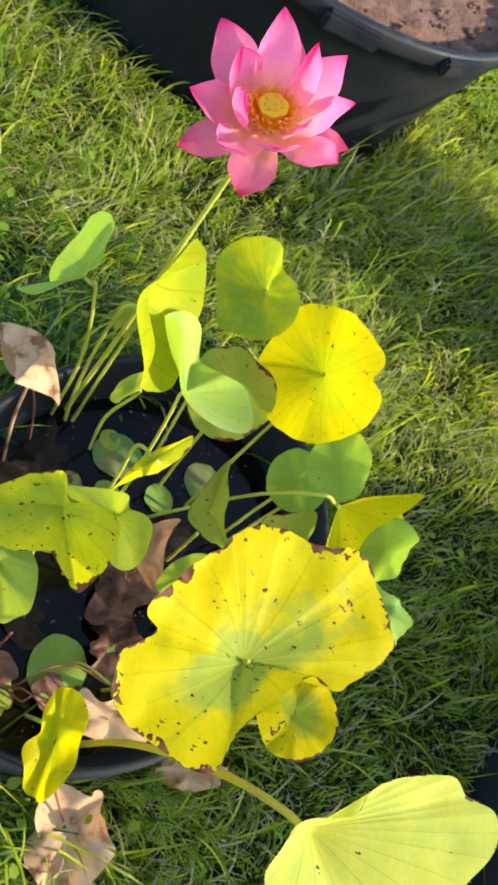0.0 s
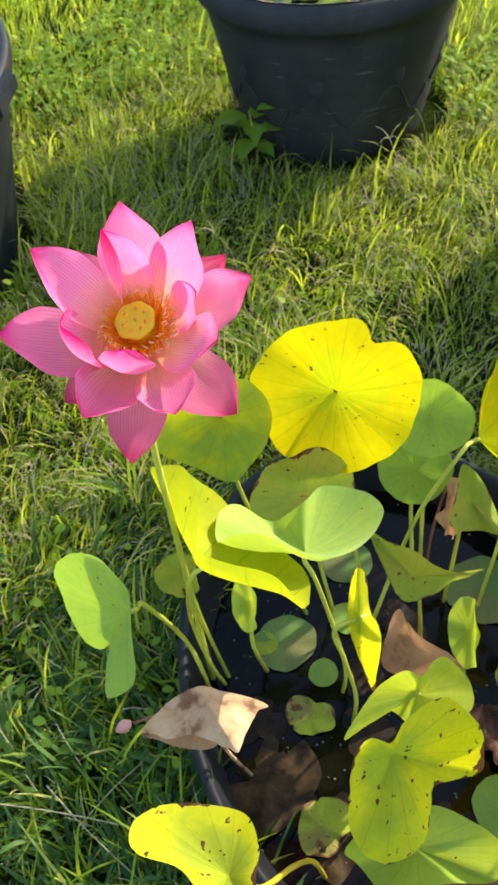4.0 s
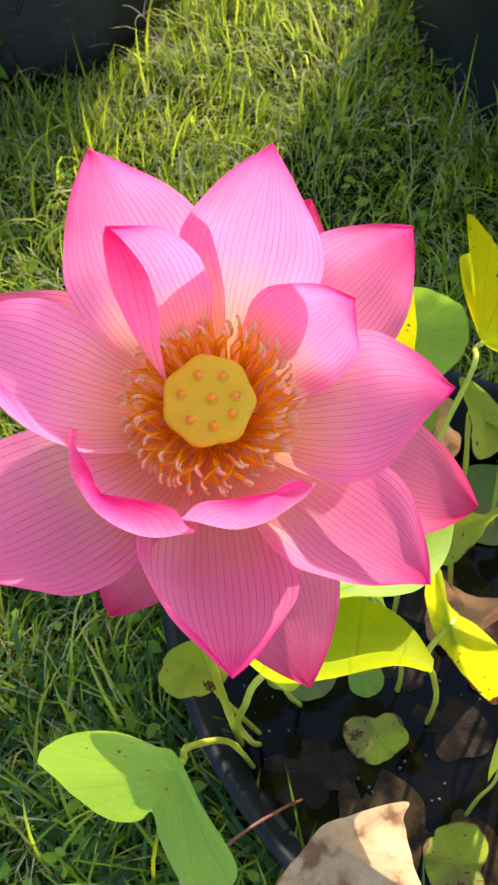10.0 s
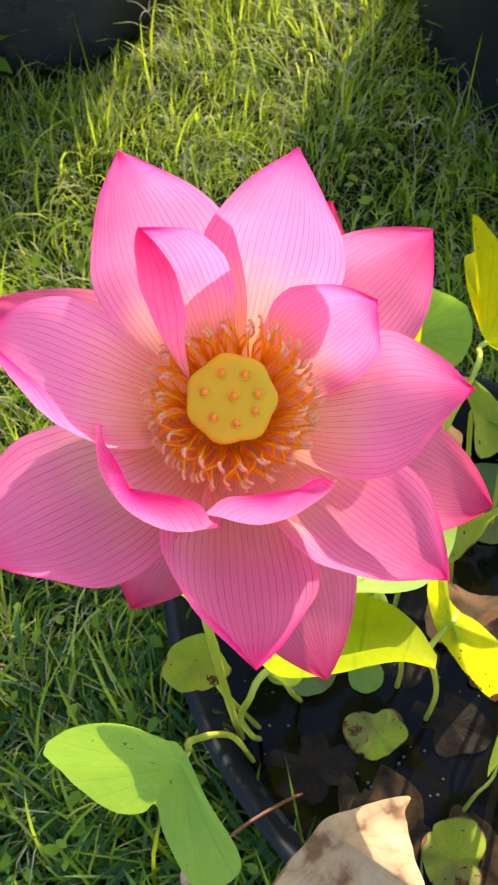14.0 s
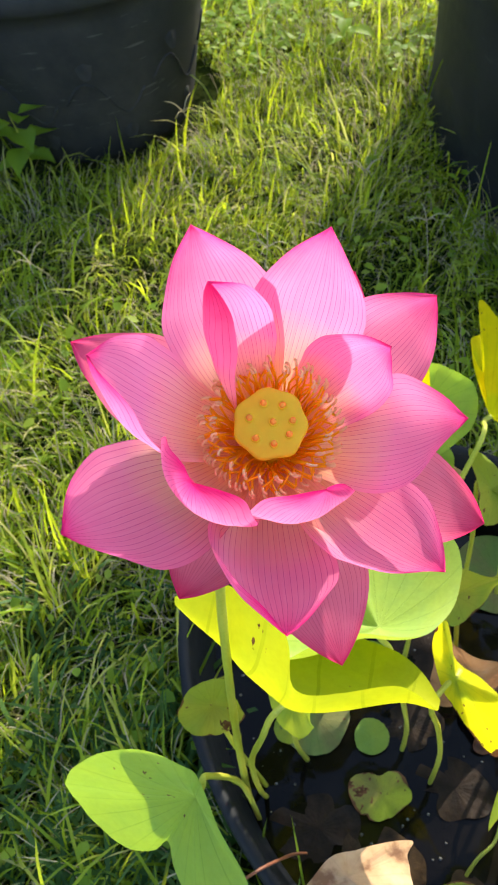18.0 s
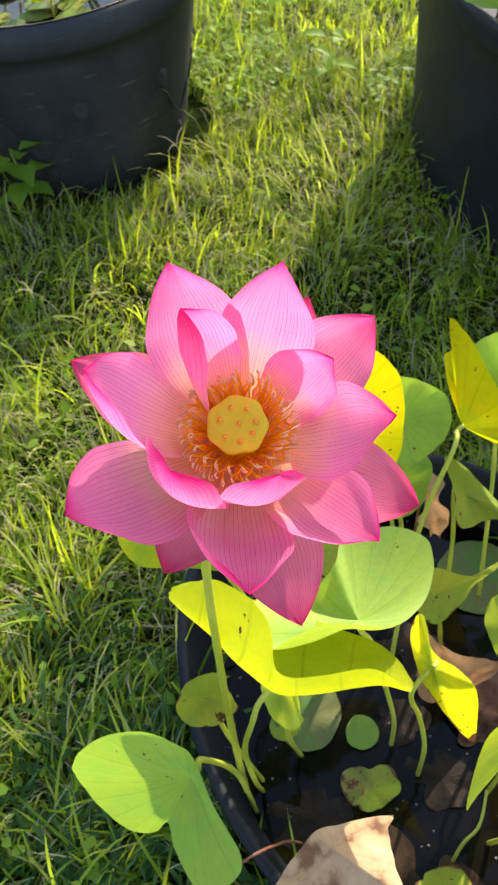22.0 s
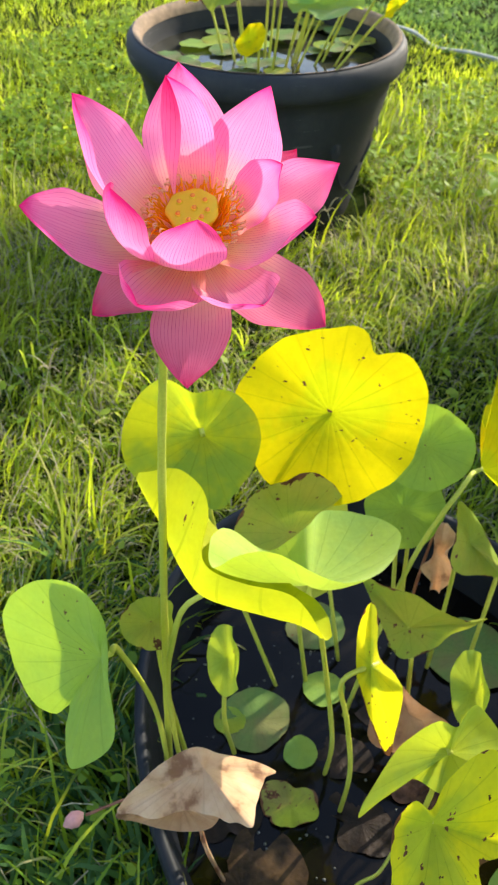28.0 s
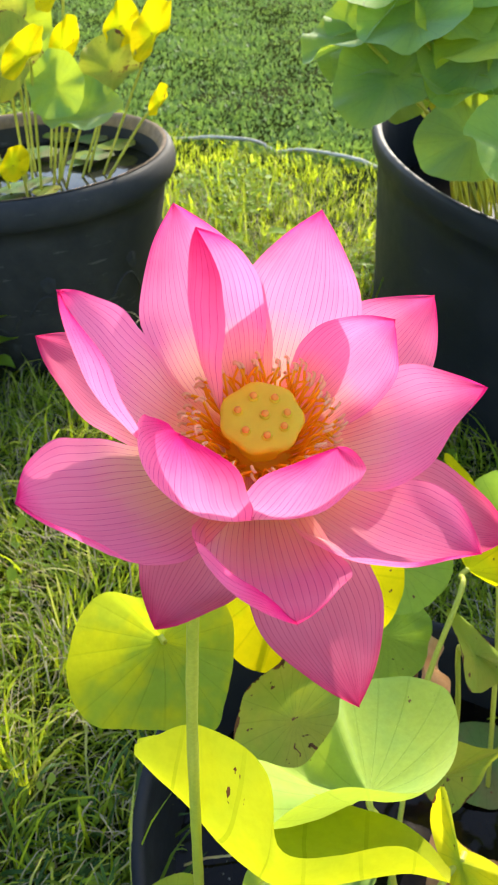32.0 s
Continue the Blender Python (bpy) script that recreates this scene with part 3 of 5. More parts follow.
# ---------------------------------------------------------------- pots and tubs
def oval_shell(name, c, a, b, turn, height, foot, wall, material, lip, ribs=0, zfoot=0.0, floor=0.02):
    """Profile of a tapered tub: outer wall up, over a rolled lip, down inside. lip: (width, drop)."""
    w, d = lip
    prof = [(foot * 0.2, zfoot), (foot, zfoot)]
    for i in range(1, 9):
        t = i / 8
        rr = foot + (1 - foot) * t
        prof.append((rr - w * 0.6, zfoot + (height - d - zfoot) * t))
    prof += [(1 - 0.1 * w, height - d), (1.0, height - d * 0.8), (1.0, height - d * 0.2), (1 - w * 0.15, height), (1 - w * 0.8, height + 0.002), (1 - w, height - d * 0.15)]
    k = 14
    for i in range(1, k + 1):
        t = i / k
        rr = (1 - w) + (foot - wall / a - (1 - w)) * t
        rib = (0.002 / a if (ribs and i % 2) else 0.0)
        prof.append((rr - rib, height - d * 0.3 - (height - d * 0.3 - zfoot - floor) * t))
    prof.append((0.02, zfoot + floor))
    me = lathe_mesh(name, prof, material, 96, (a, b), 0.006)
    return me


def build_near_pot():
    pot = thing("lotus_pot", (POT["c"][0], POT["c"][1], 0), "low oval black plastic tub of lotus in the grass", "plant pot")
    pot.rotation_euler = (0, 0, radians(POT_TURN))
    me = oval_shell("wall", POT["c"], POT["a"], POT["b"], 0, POT["rim"], 0.84, 0.006, M_TUB, (0.045, 0.03), 1, -0.10, 0.03)
    part("wall", me, pot)
    V, F = [], []
    for k in range(46):                      # worn pale dashes on the inner lip
        a = radians(40 + k * 2.6)
        if noise.noise((k * 0.9, 0, 0)) < -0.15:
            continue
        for da, z in ((0, 0.128), (0.020, 0.128), (0.020, 0.137), (0, 0.137)):
            V.append((POT["a"] * 0.945 * math.cos(a + da), POT["b"] * 0.945 * math.sin(a + da), z))
        F.append(tuple(range(len(V) - 4, len(V))))
    tagged(part("scuff_marks", mesh_of("scuff_marks", V, F, plain("plastic_worn", (0.30, 0.30, 0.30), 0.6), None, False), pot, "pale worn dashes"), kind="stuff")
    n = 64
    V = [(0, 0, 0)] + [(POT["a"] * 0.90 * math.cos(2 * math.pi * k / n), POT["b"] * 0.90 * math.sin(2 * math.pi * k / n), 0) for k in range(n)]
    w = new("water", mesh_of("water", V, [(0, 1 + k, 1 + (k + 1) % n) for k in range(n)], M_WATER))
    w.location = (POT["c"][0], POT["c"][1], 0.05)
    w.rotation_euler = (0, 0, radians(POT_TURN))
    tagged(w, "still dark water reflecting the sky, in the tub", "water", kind="structure")


build_near_pot()


def heap_mesh(name, a, b, z, lump, material, n=150):
    V = []
    rings = 40
    for i in range(rings + 1):
        for k in range(n):
            u, t = i / rings, 2 * math.pi * k / n
            x, y = a * u * math.cos(t), b * u * math.sin(t)
            V.append((x, y, z + lump * (noise.fractal((x * 5, y * 5, 1), 1.0, 2.0, 5) + 0.5 * (1 - u * u)) + 0.02 * noise.fractal((x * 22, y * 22, 4), 0.8, 2.0, 4)))
    return mesh_of(name, V, sheet(rings + 1, n, True), material)


def build_soil_tub():
    (c, a, b, turn) = TUBS["soil"]
    tub = thing("soil_tub", (c[0], c[1], 0), "large oval black plastic tub filled with brown soil, on the grass", "tub")
    part("wall", oval_shell("wall", c, a, b, 0, 0.50, 0.86, 0.01, M_TUB, (0.032, 0.045)), tub)
    for ang in (-78, -52, -8, 52, 118, 172, 232):
        bm = bmesh.new()
        bmesh.ops.create_cube(bm, size=1, matrix=Matrix.Diagonal((0.035, 0.15, 0.045, 1)))
        bmesh.ops.bevel(bm, geom=bm.edges[:], offset=0.008, segments=2, affect="EDGES")
        me = bpy.data.meshes.new("grip")
        bm.to_mesh(me)
        bm.free()
        me.materials.append(M_TUB)
        g = part("grip", me, tub)
        t = radians(ang)
        g.location = (a * 1.005 * math.cos(t), b * 1.005 * math.sin(t), 0.472)
        g.rotation_euler = (0, 0, math.atan2(math.sin(t) / b, math.cos(t) / a))
    s = part("soil", heap_mesh("soil", a * 0.93, b * 0.93, 0.425, 0.03, M_SOIL), tub, "dry crumbly brown soil")
    rnd = random.Random(4)
    V, F = [], []
    for _ in range(650):                     # loose clods on the soil
        u, t, r = math.sqrt(rnd.random()) * 0.88, rnd.uniform(0, 6.28), rnd.uniform(0.002, 0.006) * (2.5 if rnd.random() < 0.12 else 1)
        x, y = a * u * math.cos(t), b * u * math.sin(t)
        z = 0.427 + 0.03 * (noise.fractal((x * 5, y * 5, 1), 1.0, 2.0, 5) + 0.5 * (1 - u * u)) + 0.02 * noise.fractal((x * 22, y * 22, 4), 0.8, 2.0, 4)
        o, q = len(V), Vector((rnd.uniform(0, 90), 0, 0))
        for i in range(5):
            for k in range(7):
                p = Vector((math.sin(math.pi * (i + 0.5) / 5) * math.cos(k * 0.8976), math.sin(math.pi * (i + 0.5) / 5) * math.sin(k * 0.8976), math.cos(math.pi * (i + 0.5) / 5)))
                V.append(Vector((x, y, z)) + p * r * (1 + 0.7 * noise.noise(p * 1.3 + q)))
        F += [tuple(o + v for v in f) for f in sheet(5, 7, True)] + [tuple(o + k for k in range(7)), tuple(o + 28 + k for k in range(7))]
    tagged(part("clod_rest", mesh_of("clod_rest", V, F, M_SOIL, None, True), tub), kind="stuff")


build_soil_tub()


def build_far_pot():
    (c, a, b, turn) = TUBS["far"]
    pot = thing("far_pot", (c[0], c[1], 0), "tall dark grey plastic pot with thick rolled rim, planted with lotus", "plant pot")
    h, R, f = 0.48, a, 0.70
    prof = [(0.2, 0.0), (f - 0.02, 0.0), (f, 0.015)]
    for i in range(1, 10):
        t = i / 9
        prof.append((f + (0.93 - f) * t, 0.015 + (h - 0.085) * t))
    for i in range(11):
        t = math.pi * (i / 10 * 1.25 - 0.45)
        prof.append((0.945 + 0.055 * math.cos(t), h - 0.036 + 0.036 * math.sin(t)))
    prof += [(0.88, h - 0.05), (0.86, h - 0.16), (0.3, h - 0.165)]
    part("wall", lathe_mesh("wall", prof, M_POT, 96, (R, R), 0.004), pot)
    for k in range(9):                       # raised leaf-and-vine relief round the wall
        t0 = k * 2 * math.pi / 9
        pts = []
        for i in range(9):
            s = i / 8
            ang, z = t0 + 0.62 * s, 0.18 + 0.05 * math.sin(6.3 * s)
            rr = R * (f + (0.93 - f) * (z - 0.015) / (h - 0.085)) + 0.001
            pts.append((rr * math.cos(ang), rr * math.sin(ang), z))
        part("vine_relief", tube_mesh("vine_relief", pts, 0.0035, M_POT, 26, 6), pot)
        for s, up in ((0.3, 1), (0.75, -1)):
            ang, z = t0 + 0.62 * s, 0.18 + 0.05 * math.sin(6.3 * s) + 0.045 * up
            rr = R * (f + (0.93 - f) * (z - 0.015) / (h - 0.085)) + 0.001
            lf = part("leaf_relief", leaf_sheet("leaf_relief", 0.030, M_POT, dip=-0.18, wave=0.02, oval=0.6, nr=5, na=24), pot)
            lf.matrix_local = frame_of((rr * math.cos(ang), rr * math.sin(ang), z), (math.cos(ang), math.sin(ang), 0.1), (0, 0, 1))
    dirt = [(0.945 + 0.060 * math.cos(t), h - 0.036 + 0.0385 * math.sin(t)) for t in np.linspace(1.55, 2.95, 9)]
    part("rim_dirt", lathe_mesh("rim_dirt", dirt, M_DIRT, 96, (R, R), 0.012), pot, "dried tan mud along the rim")
    n = 48
    V = [(0, 0, 0)] + [(R * 0.875 * math.cos(2 * math.pi * k / n), R * 0.875 * math.sin(2 * math.pi * k / n), 0) for k in range(n)]
    w = new("water", mesh_of("water", V, [(0, 1 + k, 1 + (k + 1) % n) for k in range(n)], M_WATER_PALE))
    w.location = (c[0], c[1], h - 0.075)
    tagged(w, "pale water in the far pot, sky reflection partly in its colour", "water", kind="structure")
    rnd = random.Random(11)
    for k in range(34):
        u, t = math.sqrt(rnd.uniform(0.05, 0.95)) * R * 0.85, rnd.uniform(0, 6.28)
        p = lotus_leaf((c[0] + u * math.cos(t), c[1] + u * math.sin(t), h - 0.070 + 0.0006 * k), (rnd.uniform(-.05, .05), rnd.uniform(-.05, .05), 1), (1, 0, 0), rnd.uniform(0.025, 0.052), rnd.choice((M_PAD, M_PAD, M_GREEN, M_OLIVE)), "small floating green lotus pad in the far pot", None, group="floating pads in the far pot", dip=0.02, wave=0.03, nr=6, na=36, seed=k)
    tall = [(1.389, 1.716, 0.725, 0.085, M_YELLOW, 0.5, "yellow"), (1.254, 1.882, 0.715, 0.075, M_YELLOW, 0.45, "yellow"), (1.336, 1.804, 0.655, 0.085, M_OLIVE, 0.9, "olive green"), (1.190, 1.980, 0.70, 0.10, M_OLIVE, 0.9, "olive green"),
            (1.196, 1.823, 0.590, 0.095, M_DEEP_SHADED, 0.95, "green"), (1.235, 1.655, 0.612, 0.040, M_YELLOW, 0.45, "small yellow"), (1.41, 1.801, 0.735, 0.060, M_YELLOW, 0.7, "yellow"), (1.384, 2.074, 0.745, 0.10, M_LIME, 0.9, "lime green"),
            (1.13, 2.14, 0.60, 0.07, M_YELLOW, 0.8, "yellow"), (1.30, 2.22, 0.66, 0.09, M_OLIVE, 0.9, "olive green"), (1.02, 1.92, 0.53, 0.045, M_YELLOW, 0.7, "small yellow"),
            (1.15, 1.86, 0.66, 0.075, M_DEEP_SHADED, 0.9, "dark green"), (1.06, 2.02, 0.64, 0.085, M_OLIVE, 0.9, "olive green"), (1.24, 2.04, 0.80, 0.09, M_OLIVE, 0.9, "olive green"), (1.36, 1.92, 0.83, 0.085, M_YELLOW, 0.5, "yellow"), (1.44, 2.02, 0.66, 0.08, M_DEEP_SHADED, 0.9, "dark green"), (1.16, 2.24, 0.70, 0.08, M_DEEP_SHADED, 0.9, "dark green"), (1.30, 1.90, 0.58, 0.06, M_DEEP_SHADED, 0.95, "small dark green"), (1.08, 1.88, 0.74, 0.07, M_YELLOW, 0.5, "yellow")]
    for i, (x, y, z, r, m, ov, tone) in enumerate(tall):
        nrm = (rnd.uniform(-0.9, -0.4), rnd.uniform(-0.5, 0.1), 0.55)
        if i == 4:
            nrm = (-0.15, 0.0, 1)
        foot = (c[0] + (x - c[0]) * 0.5, c[1] + (y - c[1]) * 0.5, h - 0.10)
        lotus_leaf((x, y, z), nrm, (0.2, -0.3, 0.9), r, m, "upright " + tone + " lotus leaf in the far pot", [(x * 0.7 + foot[0] * 0.3 + 0.02, y * 0.7 + foot[1] * 0.3, z * 0.6 + h * 0.4), foot], group="lotus leaves in the far pot", wave=0.10, cup=0.1, oval=ov, seed=20 + i, nr=10, na=48, folds=((rnd.choice((80, -100)), r * 0.1, rnd.uniform(25, 60), r * 0.3),))


build_far_pot()


def build_side_tub():
    (c, a, b, turn) = TUBS["side"]
    tub = thing("side_tub", (c[0], c[1], 0), "large oval black plastic tub planted with tall green lotus", "tub")
    tub.rotation_euler = (0, 0, radians(turn))
    part("wall", oval_shell("wall", c, a, b, 0, 0.50, 0.985, 0.01, M_TUB, (0.035, 0.04)), tub)
    part("rim", lathe_mesh("rim", [(1.002, 0.455), (1.007, 0.462), (1.009, 0.480), (1.007, 0.498), (0.998, 0.506), (0.985, 0.507), (0.978, 0.503)], M_TUB, 96, (a, b), 0.006), tub, "thick black rolled rim")
    n = 48
    V = [(0, 0, 0)] + [(a * 0.92 * math.cos(2 * math.pi * k / n), b * 0.92 * math.sin(2 * math.pi * k / n), 0) for k in range(n)]
    w = new("water", mesh_of("water", V, [(0, 1 + k, 1 + (k + 1) % n) for k in range(n)], M_WATER))
    w.location, w.rotation_euler = (c[0], c[1], 0.30), (0, 0, radians(turn))
    tagged(w, "dark water in the side tub", "water", kind="structure")
    rnd = random.Random(5)
    spots = [(1.131, 1.133, 0.745), (1.214, 1.20, 0.715), (1.096, 1.049, 0.78), (0.996, 0.963, 0.77), (0.90, 0.96, 0.66), (1.078, 1.082, 0.70), (1.204, 0.967, 0.795), (1.484, 1.10, 0.75), (0.80, 0.86, 0.66), (1.17, 1.12, 0.655),
             (1.35, 0.85, 0.82), (1.15, 0.75, 0.80), (1.55, 0.85, 0.80), (1.60, 0.62, 0.82), (1.30, 0.55, 0.78), (1.75, 0.75, 0.72), (1.45, 0.40, 0.75), (1.05, 0.55, 0.72),
             # last two rows: added leaves, many out of view, to shade the left grass
             (1.02, 1.12, 0.72), (1.08, 1.15, 0.80), (1.00, 1.03, 0.84), (0.95, 0.92, 0.82), (1.06, 0.96, 0.89), (1.15, 1.06, 0.88), (1.21, 1.13, 0.83), (1.10, 0.88, 0.90), (1.26, 0.98, 0.92), (1.31, 1.06, 0.86), (0.97, 0.98, 0.74), (1.16, 0.98, 0.74), (1.30, 1.16, 0.76), (1.02, 0.87, 0.74),
             (1.05, 1.14, 0.88), (0.96, 1.07, 0.83), (1.02, 1.17, 0.80), (1.13, 1.19, 0.86), (1.50, 1.19, 0.92), (1.40, 1.18, 0.87), (1.60, 1.08, 0.96), (1.45, 1.08, 0.95), (1.62, 1.20, 0.86)]
    for i, (x, y, z) in enumerate(spots):
        r = rnd.uniform(0.09, 0.125)
        q = Matrix.Rotation(radians(-turn), 2) @ Vector((x - c[0], y - c[1]))
        k = min(1.0, 0.62 / math.hypot(q.x / a, q.y / b))
        foot = (c[0] + (x - c[0]) * k, c[1] + (y - c[1]) * k, 0.29)
        lotus_leaf((x, y, z), (rnd.uniform(-0.7, -0.1), rnd.uniform(-0.3, 0.4), 0.75), (1, 0.3, 0), r, rnd.choice((M_DEEP_SHADED, M_DEEP_SHADED, M_GREEN, M_LIME)), "broad green lotus leaf standing in the side tub", [(x * 0.7 + foot[0] * 0.3, y * 0.7 + foot[1] * 0.3, z * 0.55 + 0.25), (x * 0.25 + foot[0] * 0.75, y * 0.25 + foot[1] * 0.75, 0.50), foot], group="lotus leaves in the side tub", wave=0.10, cup=0.12, seed=60 + i, nr=10, na=48, folds=((rnd.uniform(0, 360), r * 0.3, rnd.uniform(15, 60), r * 0.5),))


build_side_tub()


# ---------------------------------------------------------------- the lotus flower
AXIS = Vector((-0.30, -0.17, 0.93)).normalized()
CENTRE = Vector((-0.326, 0.985, 0.912))
FLOWER = frame_of(CENTRE, AXIS, (0.2726, -0.9582, -0.0872))


def petal_mesh(name, az, rho, h, half, cup, material, bulge=0.0, curl=0.0, roll=0.0, foot=0.012, low=-0.022, twist=0.0, blunt=0.0, nu=26, nv=17):
    """A petal in the flower's own frame. Tip at bearing az, rho out and h up. bulge: how far its middle bellies out and down,
    curl: how far the sides roll in towards the heart near the tip; roll: one side alone."""
    d = np.array([math.cos(radians(az)), math.sin(radians(az)), 0])
    s = np.array([-d[1], d[0], 0])
    up = np.array([0, 0, 1.0])
    p0 = d * foot + up * low
    p3 = d * rho + up * h
    mid = (p0 + p3) / 2
    ch = p3 - p0
    L = np.linalg.norm(ch)
    out = np.array([ch @ up, 0, -(ch @ d)]) / L          # across the chord, away from the heart
    outv = d * out[0] + up * out[2]
    p1 = p0 + ch * 0.30 + outv * bulge * L
    p2 = p0 + ch * 0.74 + outv * bulge * 0.75 * L
    V, U = [], []
    for i in range(nu):
        u = i / (nu - 1)
        b0, b1, b2, b3 = (1 - u) ** 3, 3 * u * (1 - u) ** 2, 3 * u * u * (1 - u), u ** 3
        p = b0 * p0 + b1 * p1 + b2 * p2 + b3 * p3
        t = 3 * ((1 - u) ** 2 * (p1 - p0) + 2 * u * (1 - u) * (p2 - p1) + u * u * (p3 - p2))
        t /= np.linalg.norm(t) + 1e-9
        inn = np.cross(t, s)
        if inn @ outv > 0:
            inn = -inn
        prof = (0.40 + 0.60 * math.sin(min(1, u / 0.56) * math.pi / 2)) if u < 0.56 else max(0.0, 1 - ((u - 0.56) / 0.44) ** (1.55 + blunt)) ** (1.0 - 0.3 * blunt)
        w = half * prof
        for j in range(nv):
            v = j / (nv - 1) * 2 - 1
            th = cup * (0.55 + 0.45 * u) + curl * max(0, u - 0.35)
            if roll:
                th += max(0.0, roll * v) * (0.25 + u)
            k = max(1e-3, th)
            side = math.sin(v * k) / k * w
            lift = (1 - math.cos(v * k)) / k * w
            edge = 0.0011 * math.sin(9 * u + 5 * v + az) * abs(v) + 0.0007 * math.sin(23 * u + az) * v
            V.append(p + s * (side + twist * u * u * half) + inn * (lift + edge))
            U.append(((v + 1) / 2, u))
    return mesh_of(name, V, sheet(nu, nv), material, U)


def build_flower():
    fl = thing("lotus_flower", (-0.288, 1.083, 0.03), "open pink lotus flower with yellow seed pod, on a green stalk", "flower")
    back = Matrix.Translation(-Vector(fl.location))
    head = back @ FLOWER
    heart = head @ Matrix.Translation((0, 0, 0.0015))
    petals = [  # bearing, out, up, half width, cup, material, bulge, curl, roll, bluntness
        (117, 0.079, 0.042, 0.0275, 0.55, M_PETAL, 0.16, 0.0, 0.0, 0.0),
        (74, 0.077, 0.038, 0.0265, 0.55, M_PETAL, 0.16, 0.0, 0.0, 0.0),
        (66, 0.090, -0.012, 0.0220, 0.40, M_PETAL_OUT, 0.10, 0.0, 0.0, 0.0),
        (41, 0.094, 0.006, 0.0260, 0.50, M_PETAL, 0.14, 0.0, 0.0, 0.2),
        (-2, 0.077, 0.028, 0.0275, 0.60, M_PETAL, 0.20, 0.2, 0.0, 0.0),
        (-19, 0.102, -0.025, 0.0260, 0.50, M_PETAL_OUT, 0.12, 0.0, 0.0, 0.2),
        (-42, 0.093, 0.018, 0.0260, 0.60, M_PETAL, 0.22, 0.2, -0.5, 0.2),
        (-70, 0.103, -0.032, 0.0250, 0.50, M_PETAL_OUT, 0.10, 0.0, 0.0, 0.1),
        (-92, 0.089, 0.024, 0.0305, 0.70, M_PETAL, 0.26, 0.5, -0.6, 0.4, 0.40),
        (-143, 0.095, 0.034, 0.0320, 0.70, M_PETAL, 0.24, 0.0, 0.0, 0.4),
        (160, 0.094, 0.007, 0.0230, 0.45, M_PETAL_OUT, 0.10, 0.0, 0.0, 0.0),
        (178, 0.067, 0.064, 0.0270, 0.70, M_PETAL, 0.24, 0.1, 0.8, 0.2),
        (121, 0.042, 0.063, 0.0215, 0.55, M_PETAL, 0.18, 0.1, 3.3, 0.6, 0.20),
        (41, 0.052, 0.030, 0.0210, 0.45, M_PETAL, 0.18, 0.1, 0.0, 0.4, -0.55),
        (-76, 0.041, 0.039, 0.0245, 0.80, M_PETAL, 0.42, 0.4, 0.0, 0.6, 0.50),
        (-131, 0.047, 0.046, 0.0310, 0.90, M_PETAL, 0.42, 0.5, 0.3, 0.9, 0.15),
        (-117, 0.081, -0.028, 0.0220, 0.45, M_PETAL_OUT, 0.10, 0.0, 0.0, 0.1),
    ]
    for az, rho, h, half, cup, m, bulge, curl, roll, blunt, *lean in petals:
        p = part("petal", petal_mesh("petal", az, rho, h, half, cup, m, bulge, curl, roll, blunt=blunt, twist=lean[0] if lean else 0.0), fl)
        p.matrix_local = head
    prof = [(0.004, -0.030), (0.0075, -0.022), (0.011, -0.010), (0.0150, -0.002), (0.0160, 0.0), (0.0157, 0.0012), (0.0145, 0.0018), (0.010, 0.0014), (0.0, 0.0013)]
    pod = part("seed_pod", lathe_mesh("seed_pod", prof, M_POD, 48, (1, 1), 0.04), fl, "flat-topped yellow seed pod")
    pod.matrix_local = heart
    for v in pod.data.vertices:              # the pod's edge is scalloped, one bay to a carpel
        k = 1 + 0.035 * math.cos(7 * math.atan2(v.co.y, v.co.x)) * min(1.0, math.hypot(v.co.x, v.co.y) / 0.014) ** 4
        v.co.x, v.co.y = v.co.x * k, v.co.y * k
    spots = [(0.001, 0.0005)] + [(0.0094 * math.cos(a), 0.0094 * math.sin(a)) for a in (0.15, 1.05, 1.95, 2.95, 4.0, 4.9, 5.75)]
    for x, y in spots[:8]:
        ring = part("seed_rim", lathe_mesh("seed_rim", [(0.0021, 0.0), (0.0020, 0.0012), (0.0015, 0.0014), (0.0013, 0.0008), (0.0, 0.0007)], M_POD, 16), pod)
        ring.location = (x, y, 0.0009)
        bead = part("carpel", lathe_mesh("carpel", [(0.0015, -0.0005), (0.0016, 0.0008), (0.0012, 0.0019), (0.0004, 0.0023), (0.0, 0.0023)], M_SEED, 12), pod, "orange carpel tip")
        bead.location = (x, y, 0.0012)
    cone = part("receptacle", lathe_mesh("receptacle", [(0.004, -0.034), (0.010, -0.028), (0.0135, -0.022), (0.0125, -0.018), (0.008, -0.016)], M_FILAMENT, 32), fl)
    cone.matrix_local = heart
    rnd = random.Random(2)
    lib = []
    for k in range(6):
        L = rnd.uniform(0.010, 0.0165)
        pts = [(0.011, 0, -0.021), (0.0165, 0.0006 * (k - 3), -0.014), (0.013 + L * 0.6, 0.0011 * (k - 2), -0.009 + 0.002 * (k % 3)), (0.013 + L, 0.0008 * (3 - k), -0.006 + 0.003 * (k % 4))]
        lib.append((tube_mesh("stamen", pts, 0.00050, M_FILAMENT, 10, 6, 0.00054), tube_mesh("anther", [pts[-1], (pts[-1][0] + 0.0018, pts[-1][1] + 0.0006, pts[-1][2] + 0.0012), (pts[-1][0] + 0.0026, pts[-1][1] + 0.002, pts[-1][2] + 0.0006)], 0.00062, M_ANTHER, 6, 6)))
